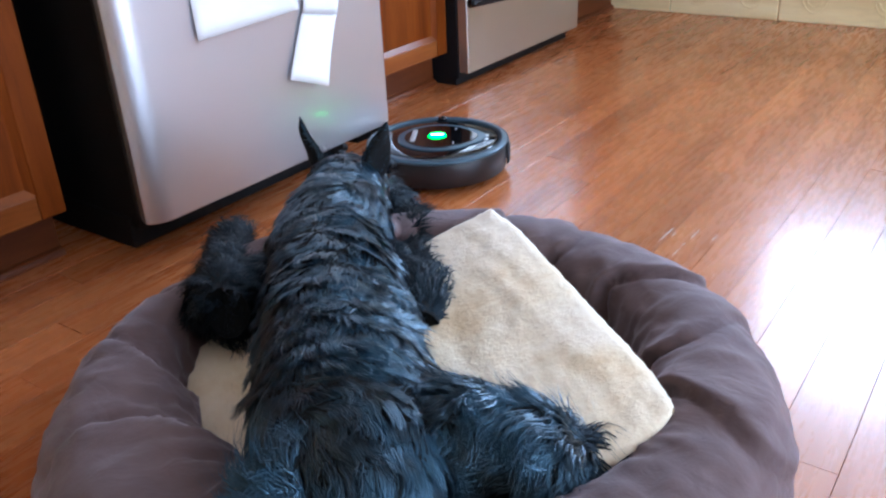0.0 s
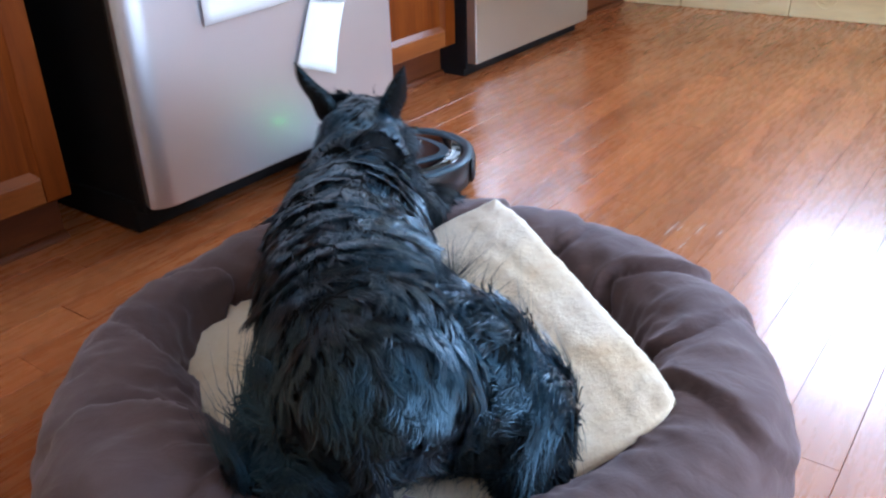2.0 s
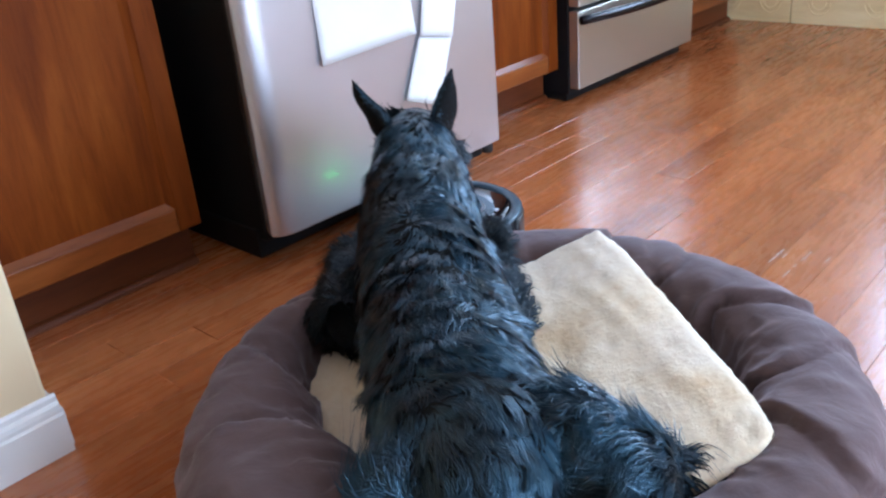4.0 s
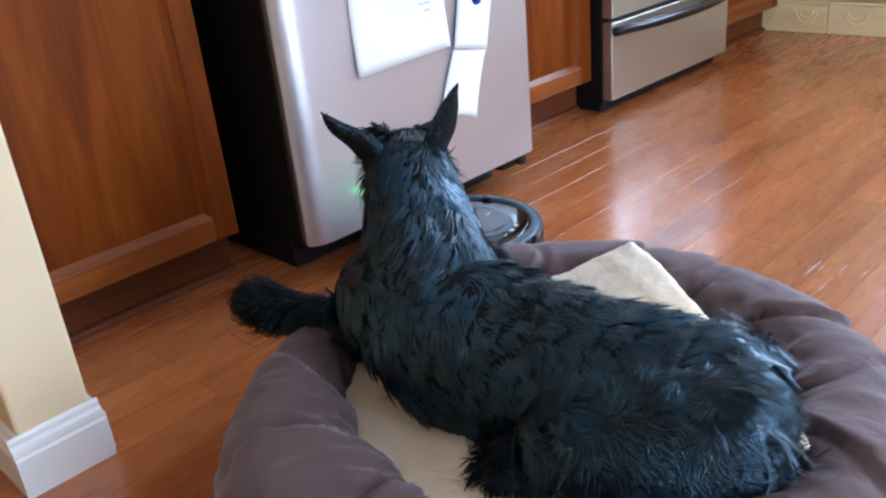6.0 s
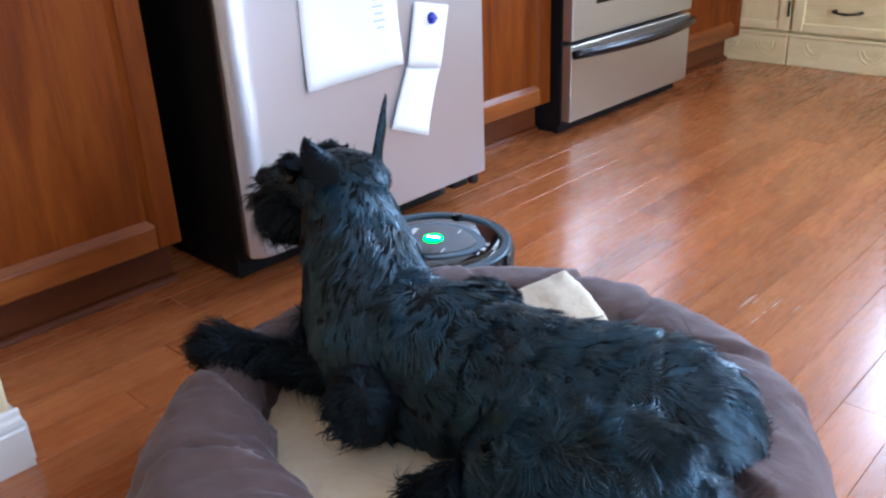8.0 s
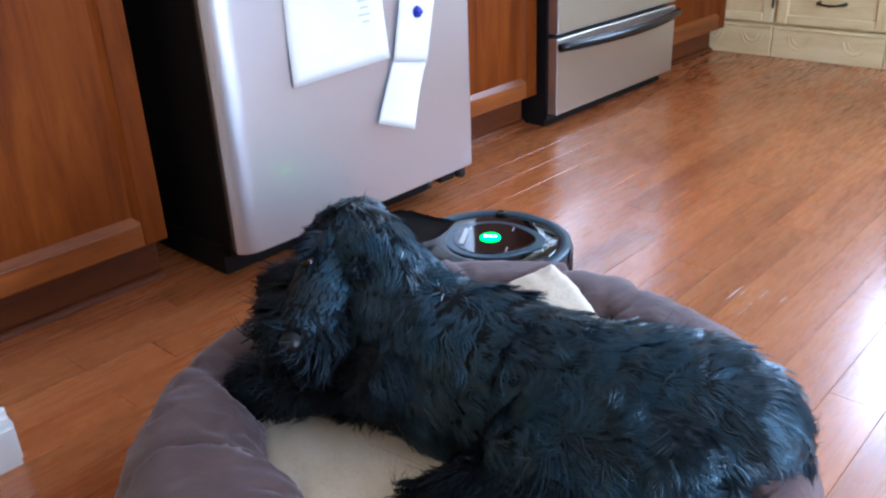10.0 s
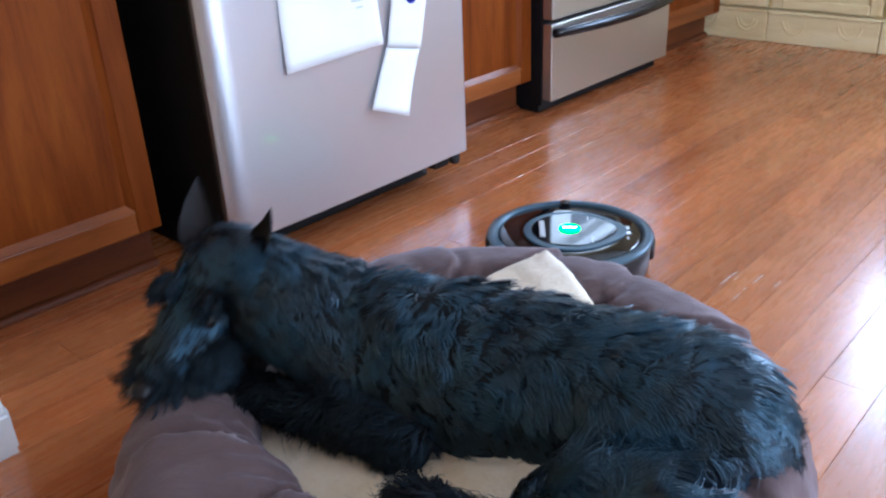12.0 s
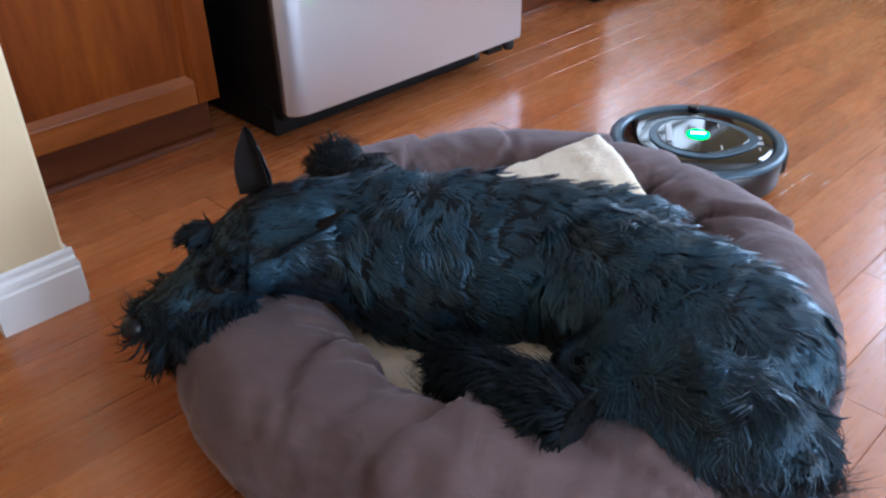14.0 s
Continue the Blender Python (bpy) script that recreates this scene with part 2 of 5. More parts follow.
def tube(points, radius, steps=10, caps=True):
    """A round bar along points; radius is a number or one for each point."""
    bm = bmesh.new()
    pts = [Vector(p) for p in points]
    rad = radius if isinstance(radius, (list, tuple)) else [radius] * len(pts)
    rings = []
    for i, p in enumerate(pts):
        d = (pts[min(i + 1, len(pts) - 1)] - pts[max(i - 1, 0)]).normalized()
        u = d.orthogonal() if abs(d.z) > 0.99 else d.cross(Vector((0, 0, 1)))
        u.normalize()
        w = d.cross(u)
        rings.append([bm.verts.new(p + rad[i] * (u * math.cos(2 * math.pi * k / steps) + w * math.sin(2 * math.pi * k / steps))) for k in range(steps)])
    for a, b in zip(rings, rings[1:]):
        for k in range(steps):
            bm.faces.new((a[k], a[(k + 1) % steps], b[(k + 1) % steps], b[k]))
    if caps:
        bm.faces.new(rings[0])
        bm.faces.new(rings[-1])
    return bm


def joined(*bms):
    out = bms[0]
    for b in bms[1:]:
        me = bpy.data.meshes.new("tmp")
        b.to_mesh(me)
        b.free()
        out.from_mesh(me)
        bpy.data.meshes.remove(me)
    return out


def structure(name, bm, mat, label, category):
    ob = part(name, bm, mat)
    return tagged(ob, label, category, "", "structure")


# ---- the room ----
XW, YW, XE, YS, HC = -0.80, 3.36, 3.60, -3.2, 2.45     # back wall, window wall, glass door wall, rear wall, ceiling
floor = structure("floor", box(XW - 0.12, XE + 0.12, YS - 0.12, YW + 0.12, -0.12, -0.016), KICK, "glossy reddish-brown oak plank floor", "floor")
structure("ceiling", box(XW - 0.12, XE + 0.12, YS - 0.12, YW + 0.12, HC, HC + 0.1), CEIL, "plain white painted ceiling", "ceiling")
structure("wall_west", box(XW - 0.12, XW, YS - 0.12, YW + 0.12, -0.01, HC - 0.002), WALL, "cream painted wall behind the cabinets", "wall")
structure("wall_south", box(XW + 0.002, XE - 0.002, YS - 0.12, YS, -0.01, HC - 0.002), WALL, "cream painted rear wall", "wall")


def wall_with_opening(name, axis, at, a0, a1, o0, o1, z0, z1, label):
    bm = bmesh.new()
    for p0, p1, q0, q1 in ((a0, o0, -0.01, HC - 0.002), (o1, a1, -0.01, HC - 0.002), (o0, o1, -0.01, z0), (o0, o1, z1, HC - 0.002)):
        if q1 - q0 > 0.02:
            if axis == "y":
                box(p0, p1, at, at + 0.12, q0, q1, bm=bm)
            else:
                box(at, at + 0.12, p0, p1, q0, q1, bm=bm)
    return structure(name, bm, WALL, label, "wall")


wall_with_opening("wall_north", "y", YW, XW, XE + 0.12, 0.40, 1.90, 1.05, 2.05, "cream painted wall with a kitchen window")
wall_with_opening("wall_east", "x", XE, YS - 0.12, YW, -0.85, 1.05, 0.0, 2.1, "cream painted wall with a glass door")


def window(name, axis, at, o0, o1, z0, z1, label, category):
    win = tagged(new(name), label, category, "", "structure")

    def b(p0, p1, q0, q1, d0, d1, bev=0.0):
        return box(p0, p1, at + d0, at + d1, q0, q1, bev) if axis == "y" else box(at + d0, at + d1, p0, p1, q0, q1, bev)
    f = 0.05
    for p in ((o0, o0 + f, z0, z1), (o1 - f, o1, z0, z1), (o0 + f, o1 - f, z0, z0 + f), (o0 + f, o1 - f, z1 - f, z1)):
        part("window_frame", b(*p, 0.03, 0.09, 0.004), WHITE, win)
    mid = (o0 + o1) / 2
    part("mullion", b(mid - 0.025, mid + 0.025, z0 + f, z1 - f, 0.035, 0.085, 0.004), WHITE, win)
    for p0, p1 in ((o0 + f, mid - 0.025), (mid + 0.025, o1 - f)):
        pane = part("pane", b(p0, p1, z0 + f, z1 - f, 0.055, 0.061), GLASS, win)
        pane.visible_shadow = False
    return win


window("window_1", "y", YW, 0.40, 1.90, 1.05, 2.05, "white framed kitchen window over the counter", "window")
window("door_1", "x", XE, -0.85, 1.05, 0.0, 2.1, "white framed sliding glass door", "door")
structure("ground", box(-30, 40, -30, 40, -0.4, -0.3), material("lawn", (0.07, 0.10, 0.035), 0.9), "plain lawn outside", "ground")

# wall stub beside the tall cabinet, with its moulded baseboard
structure("wall_stub", box(XW + 0.002, 0.174, -0.642, -0.531, -0.01, HC - 0.002, 0.006, 2), WALL, "cream painted end of a partition wall", "wall")


def base_profile(side):
    """Outline of the moulding: thickness against height."""
    pts = [(0.0, 0.0), (0.016, 0.0), (0.016, 0.066), (0.0125, 0.069), (0.0125, 0.075), (0.011, 0.082), (0.0065, 0.087), (0.006, 0.095), (0.0035, 0.099), (0.0, 0.099)]
    return [(side * a, b) for a, b in pts]


base = tagged(new("baseboard"), "white gloss moulded baseboard round the wall end", "baseboard", "", "structure")
part("end_board", prism([(0.174 + a, b) for a, b in base_profile(1)], -0.658, -0.522, axis="y"), WHITE, base)
part("side_board", prism([(-0.642 + a, b) for a, b in base_profile(-1)], XW + 0.01, 0.1735, axis="x"), WHITE, base)
part("side_board", prism([(-0.531 + a, b) for a, b in base_profile(1)], -0.168, 0.1735, axis="x"), WHITE, base)


# ---- kitchen run along the west wall ----
def cabinet(name, y0, y1, top, doors, label, drawer=0.0, back=0.0):
    """A face-frame oak cabinet on a recessed kick, front at x = -0.17, or set back from it."""
    c = thing(name, (-0.45, (y0 + y1) / 2, 0), label, "cabinet")
    cy = (y0 + y1) / 2

    def p(n, bm, mat, parent=c, lab=""):
        ob = part(n, bm, mat, None, lab)
        ob.data.transform(Matrix.Translation((0.45 - back, -cy, 0)))
        ob.parent = parent
        return ob
    p("body", box(XW + 0.004 + back, -0.194, y0, y1, 0.103, top, 0.002), OAK)
    p("kick_board", box(XW + 0.004 + back, -0.232, y0 + 0.004, y1 - 0.004, 0.0, 0.102), KICK)
    q = [(-0.2315 + 0.016 * math.sin(i * math.pi / 12), 0.016 * math.cos(i * math.pi / 12)) for i in range(7)]
    p("quarter_round", prism([(-0.2315, 0.0)] + q, y0 + 0.004, y1 - 0.004, axis="y"), KICK)
    w = (y1 - y0) / doors
    for i in range(doors):
        a, b = y0 + i * w + 0.003, y0 + (i + 1) * w - 0.003
        z0, z1 = 0.105, top - 0.02 - drawer
        d = p("door", box(-0.1925, -0.182, a + 0.045, b - 0.045, z0 + 0.045, z1 - 0.045), OAK)
        s = 0.052
        for n, bm, mat in (("stile", box(-0.193, -0.17, a, a + s, z0, z1, 0.004), OAK), ("stile", box(-0.193, -0.17, b - s, b, z0, z1, 0.004), OAK),
                           ("rail", box(-0.193, -0.1705, a + s, b - s, z0, z0 + s, 0.004), OAK_RAIL), ("rail", box(-0.193, -0.1705, a + s, b - s, z1 - s, z1, 0.004), OAK_RAIL)):
            p(n, bm, mat, d)
        for n, bm, mat in (("panel_bead", prism([(-0.182, z0 + s), (-0.1725, z0 + s), (-0.182, z0 + s + 0.014)], a + s, b - s, axis="y"), OAK_RAIL),
                           ("panel_bead", prism([(-0.182, b - s), (-0.1725, b - s), (-0.182, b - s - 0.014)], z0 + s, z1 - s, axis="z"), OAK),
                           ("panel_bead", prism([(-0.182, a + s), (-0.1725, a + s), (-0.182, a + s + 0.014)], z0 + s, z1 - s, axis="z"), OAK)):
            p(n, bm, mat, d)
        if drawer:
            p("drawer_front", box(-0.193, -0.17, a, b, top - drawer - 0.008, top - 0.012, 0.006), OAK_RAIL)
    return c


cabinet("tall_cabinet", -0.520, -0.028, 2.10, 1, "tall orange oak pantry cabinet beside the refrigerator")
cabinet("base_cabinet", 0.80, 1.350, 0.87, 1, "orange oak base cabinet between refrigerator and stove", 0.15, 0.05)
cabinet("base_cabinet", 2.124, 2.70, 0.87, 1, "orange oak base cabinet in the corner by the stove", 0.15, 0.05)
for y0, y1, lab in ((0.79, 1.335, "speckled counter top beside the refrigerator"), (2.122, 2.66, "speckled counter top in the corner")):
    tagged(part("countertop", box(XW + 0.004, -0.14, y0, y1, 0.871, 0.91, 0.006), STONE), lab, "countertop")


def refrigerator():
    f = thing("refrigerator", (-0.4, 0.39, 0), "brushed stainless steel refrigerator with black sides", "refrigerator")
    y0, y1 = 0.040, 0.772

    def p(n, bm, mat, lab="", parent=f, smooth=False):
        ob = part(n, bm, mat, None, lab, smooth)
        ob.data.transform(Matrix.Translation((0.4, -0.39, 0)))
        ob.parent = parent
        return ob
    p("body", box(-0.77, -0.078, y0 + 0.020, y1 - 0.012, 0.045, 1.72, 0.006), BLACK_PLASTIC, "black textured cabinet")
    p("base_grille", box(-0.60, -0.105, y0 + 0.014, y1 - 0.07, 0.002, 0.070, 0.004), BLACK_PLASTIC)
    outline = [(-0.070, y0 + 0.018), (-0.050, y0 + 0.006)]
    for i in range(1, 9):     # rounded hinge edge
        a = math.pi * i / 16
        outline.append((-0.036 + 0.034 * math.sin(a), y0 + 0.052 - 0.052 * math.cos(a)))
    for i in range(1, 12):    # very slightly bowed front
        u = i / 12
        outline.append((0.003 * math.sin(math.pi * u) - 0.002, y0 + 0.052 + u * (y1 - y0 - 0.066)))
    for i in range(5):
        a = math.pi * i / 8
        outline.append((-0.012 + 0.010 * math.cos(a), y1 - 0.012 + 0.012 * math.sin(a)))
    outline.append((-0.070, y1))
    for n, z0, z1 in (("lower_door", 0.077, 1.13), ("upper_door", 1.14, 1.72)):
        bm = prism(outline, z0, z1)
        bmesh.ops.recalc_face_normals(bm, faces=bm.faces)
        caps = [e for e in bm.edges if abs(e.verts[0].co.z - e.verts[1].co.z) < 1e-5]
        bmesh.ops.bevel(bm, geom=caps, offset=0.004, segments=2, profile=0.5, affect="EDGES")
        d = p(n, bm, STEEL, "brushed stainless door", smooth=True)
        d.data.set_sharp_from_angle(angle=radians(20))
        hz = 0.72 if n == "lower_door" else 1.17
        hd = p("handle", tube([(0.0, y1 - 0.07, hz), (0.045, y1 - 0.07, hz + 0.03), (0.05, y1 - 0.07, hz + 0.2), (0.045, y1 - 0.07, hz + 0.36), (0.0, y1 - 0.07, hz + 0.39)], 0.011), STEEL, "", d, True)
    p("gasket", box(-0.079, -0.069, y0 + 0.019, y1 - 0.006, 0.074, 1.715), RUBBER)
    for y in (y1 - 0.025,):
        p("hinge_cap", lathe([(0, 0.045), (0.012, 0.045), (0.015, 0.051), (0.015, 0.067), (0.010, 0.0765), (0, 0.0765)], 16, (-0.030, y, 0.0)), RUBBER, "", f, True)
        p("foot", lathe([(0, 0), (0.018, 0), (0.018, 0.012), (0.010, 0.016), (0.010, 0.047), (0, 0.047)], 16, (-0.13, y - 0.03, 0.0)), RUBBER, "", f, True)
    p("hinge_bracket", box(-0.10, -0.03, y1 - 0.10, y1 - 0.045, 0.045, 0.069, 0.004), BLACK_PLASTIC)
    p("roller", joined(tube([(-0.16, y1 - 0.12, 0.022), (-0.16, y1 - 0.09, 0.022)], 0.022, 18)), RUBBER)
    return f


refrigerator()


def sheet(name, corners, nu, nv, curl, label, category):
    """A thin sheet on the refrigerator door, corners (y, z) as bl, br, tr, tl, with lifted edges."""
    bm = bmesh.new()
    bl, br, tr, tl = [Vector(c) for c in corners]
    grid = []
    for j in range(nv + 1):
        row = []
        for i in range(nu + 1):
            u, v = i / nu, j / nv
            q = bl.lerp(br, u).lerp(tl.lerp(tr, u), v)
            row.append(bm.verts.new((0.0030 + curl(u, v), q.x, q.y)))
        grid.append(row)
    for j in range(nv):
        for i in range(nu):
            bm.faces.new((grid[j][i], grid[j][i + 1], grid[j + 1][i + 1], grid[j + 1][i]))
    r = bmesh.ops.extrude_face_region(bm, geom=bm.faces[:])
    bmesh.ops.translate(bm, verts=[v for v in r["geom"] if isinstance(v, bmesh.types.BMVert)], vec=(-0.0004, 0, 0))
    return tagged(part(name, bm, PAPER, smooth=True), label, category)


big = sheet("paper_sheet", ((0.207, 0.402), (0.480, 0.413), (0.468, 0.80), (0.215, 0.82)), 14, 18,
            lambda u, v: 0.012 * max(0, 0.25 - v) * 4 * (0.35 + 0.65 * abs(u - 0.45)) ** 1.2 + 0.004 * math.sin(3 * u), "white letter sheet pinned to the refrigerator door", "paper")
note = sheet("paper_slip", ((0.430, 0.273), (0.534, 0.235), (0.600, 0.380), (0.492, 0.402)), 8, 8, lambda u, v: 0.004 + 0.012 * (1 - v) ** 2 * (0.4 + u), "long white paper slip, its folded lower half", "paper")
note_top = sheet("paper_slip", ((0.492, 0.4025), (0.600, 0.3805), (0.638, 0.520), (0.527, 0.542)), 8, 8, lambda u, v: 0.004 + 0.003 * (1 - v), "upper half of a long white paper slip under a magnet", "paper")
mag = thing("fridge_magnet", (0.004, 0.578, 0.499), "small blue glossy fridge magnet holding a paper slip", "magnet")
part("body", lathe([(0, 0), (0.0125, 0), (0.014, 0.003), (0.0125, 0.009), (0.006, 0.012), (0, 0.012)], 20), BLUE, mag, smooth=True)
part("grip", box(-0.004, 0.004, -0.010, 0.010, 0.010, 0.016, 0.003), BLUE, mag)
mag.rotation_euler = (0, radians(90), 0)
for i, (y, z, w) in enumerate(((0.40, 0.545, 0.03), (0.405, 0.53, 0.024), (0.398, 0.515, 0.035), (0.41, 0.50, 0.02), (0.40, 0.56, 0.034))):
    part("print_line", box(0.0075, 0.0080, y, y + w, z, z + 0.004), INK, big)


def stove():
    s = thing("stove", (-0.45, 1.737, 0), "stainless steel kitchen range with black sides and a bottom drawer", "stove")

    def p(n, bm, mat, parent=s, lab="", smooth=False):
        ob = part(n, bm, mat, None, lab, smooth)
        ob.data.transform(Matrix.Translation((0.45, -1.737, 0)))
        ob.parent = parent
        return ob
    y0, y1 = 1.356, 2.116
    p("body", box(XW + 0.004, -0.188, y0 + 0.002, y1 - 0.002, 0.022, 0.90, 0.003), BLACK_PLASTIC, s, "black enamelled sides")
    p("kick_panel", box(-0.60, -0.20, y0 + 0.004, y1 - 0.004, 0.0, 0.024), BLACK_PLASTIC)
    d = p("drawer", box(-0.187, -0.15, y0 + 0.003, y1 - 0.003, 0.042, 0.287, 0.005, 3), STEEL_STOVE, s, "stainless storage drawer")
    pts = [(-0.15 + 0.012 + 0.046 * math.sin(math.pi * i / 24) ** 0.8, y0 + 0.001 + i * (y1 - y0 - 0.002) / 24, 0.262) for i in range(25)]
    h = tube(pts, [0.014 + 0.003 * math.sin(math.pi * i / 24) for i in range(25)], 12)
    p("handle", h, DARK_CHROME, d, "bowed dark chrome handle", True)
    o = p("oven_door", box(-0.187, -0.148, y0 + 0.003, y1 - 0.003, 0.300, 0.76, 0.005, 3), STEEL_STOVE, s, "stainless oven door")
    p("oven_window", box(-0.150, -0.1465, y0 + 0.13, y1 - 0.13, 0.40, 0.64, 0.001), GLASS_DARK, o)
    p("handle", tube([(-0.15, y0 + 0.05, 0.71), (-0.105, y0 + 0.07, 0.715), (-0.1, 1.736, 0.718), (-0.105, y1 - 0.07, 0.715), (-0.15, y1 - 0.05, 0.71)], 0.012), DARK_CHROME, o, "", True)
    p("control_panel", box(-0.187, -0.15, y0 + 0.003, y1 - 0.003, 0.77, 0.90, 0.006), STEEL_STOVE)
    for i in range(4):
        k = p("knob", lathe([(0, 0), (0.022, 0), (0.02, 0.022), (0, 0.024)], 20), MATT, None, "", True)
        k.data.transform(Matrix.Translation((-0.45, 1.737, 0)))
        k.data.transform(Matrix.Translation((0.30, -0.27 + 0.18 * i, 0.835)) @ Matrix.Rotation(radians(90), 4, "Y"))
        k.parent = s
    p("cooktop", box(XW + 0.004, -0.16, y0, y1, 0.901, 0.915, 0.004), GLASS_DARK)


stove()


# ---- pale pine units under the window ----
def pine_unit(x0, x1, drawer):
    c = thing("pine_cabinet", ((x0 + x1) / 2, 3.0, 0), "pale knotty pine base cabinet with " + ("a drawer and dark bronze pull" if drawer else "a framed door"), "cabinet", "pine base cabinets")
    cx = (x0 + x1) / 2

    def p(n, bm, mat, parent=c, lab="", smooth=False):
        ob = part(n, bm, mat, None, lab, smooth)
        ob.data.transform(Matrix.Translation((-cx, -3.0, 0)))
        ob.parent = parent
        return ob
    y = 2.705
    p("body", box(x0, x1, y + 0.024, YW - 0.004, 0.0, 0.87), PINE_UP)
    p("base_board", box(x0, x1 - 0.001, y - 0.004, y + 0.022, 0.0, 0.116, 0.004), PINE)
    n = 2
    for i in range(n):     # carved loops along the base board
        mx = x0 + (i + 0.5) * (x1 - x0) / n
        for r in (0.030, 0.046):
            pts = [(mx + r * math.cos(a), y - 0.0045, 0.098 - 1.25 * r * math.sin(a)) for a in np.linspace(0.15, math.pi - 0.15, 13)]
            p("carved_loop", tube(pts, 0.0032, 6), PINE, c, "", True)
    p("base_cap", box(x0, x1 - 0.001, y - 0.010, y + 0.022, 0.1165, 0.130, 0.004), PINE)
    z0, z1 = 0.140, (0.335 if drawer else 0.84)
    fronts = [(z0, z1)] + ([(0.35, 0.58), (0.595, 0.84)] if drawer else [])
    for a, b in fronts:
        d = p("drawer_front" if drawer else "door", box(x0 + 0.045, x1 - 0.045, y + 0.006, y + 0.0235, a + 0.03, b - 0.03), PINE if drawer else PINE_UP)
        s = 0.045
        for q0, q1, r0, r1, mat in ((x0 + 0.006, x0 + s + 0.006, a, b, PINE_UP), (x1 - s - 0.006, x1 - 0.006, a, b, PINE_UP), (x0 + s + 0.006, x1 - s - 0.006, a, a + s * 0.8, PINE), (x0 + s + 0.006, x1 - s - 0.006, b - s * 0.8, b, PINE)):
            p("frame_piece", box(q0, q1, y - 0.004, y + 0.023, r0, r1, 0.005), mat, d)
        if drawer:
            hz, w = (a + b) / 2 - 0.005, 0.05
            pts = [(cx - w, y + 0.004, hz), (cx - w, y - 0.022, hz), (cx - w * 0.5, y - 0.03, hz - 0.004), (cx, y - 0.032, hz - 0.006), (cx + w * 0.5, y - 0.03, hz - 0.004), (cx + w, y - 0.022, hz), (cx + w, y + 0.004, hz)]
            p("pull", tube(pts, [0.008, 0.006, 0.004, 0.006, 0.004, 0.006, 0.008], 8), BRONZE, d, "dark bronze pull", True)
        else:
            p("hinge", tube([(x1 - 0.008, y - 0.008, 0.20), (x1 - 0.008, y - 0.008, 0.26)], 0.005, 8), BRONZE, d)
    return c


for x0, x1, dr in ((-0.355, -0.012, False), (-0.010, 0.430, True), (0.432, 0.95, False), (0.952, 1.47, False), (1.472, 2.0, True), (2.002, 2.6, False)):
    pine_unit(x0, x1, dr)
tagged(part("countertop", box(-0.14, 2.62, 2.66, YW - 0.004, 0.871, 0.91, 0.006), STONE), "long speckled counter top under the window", "countertop")


# ---- dog bed ----
BX, BY = 0.768, -0.145


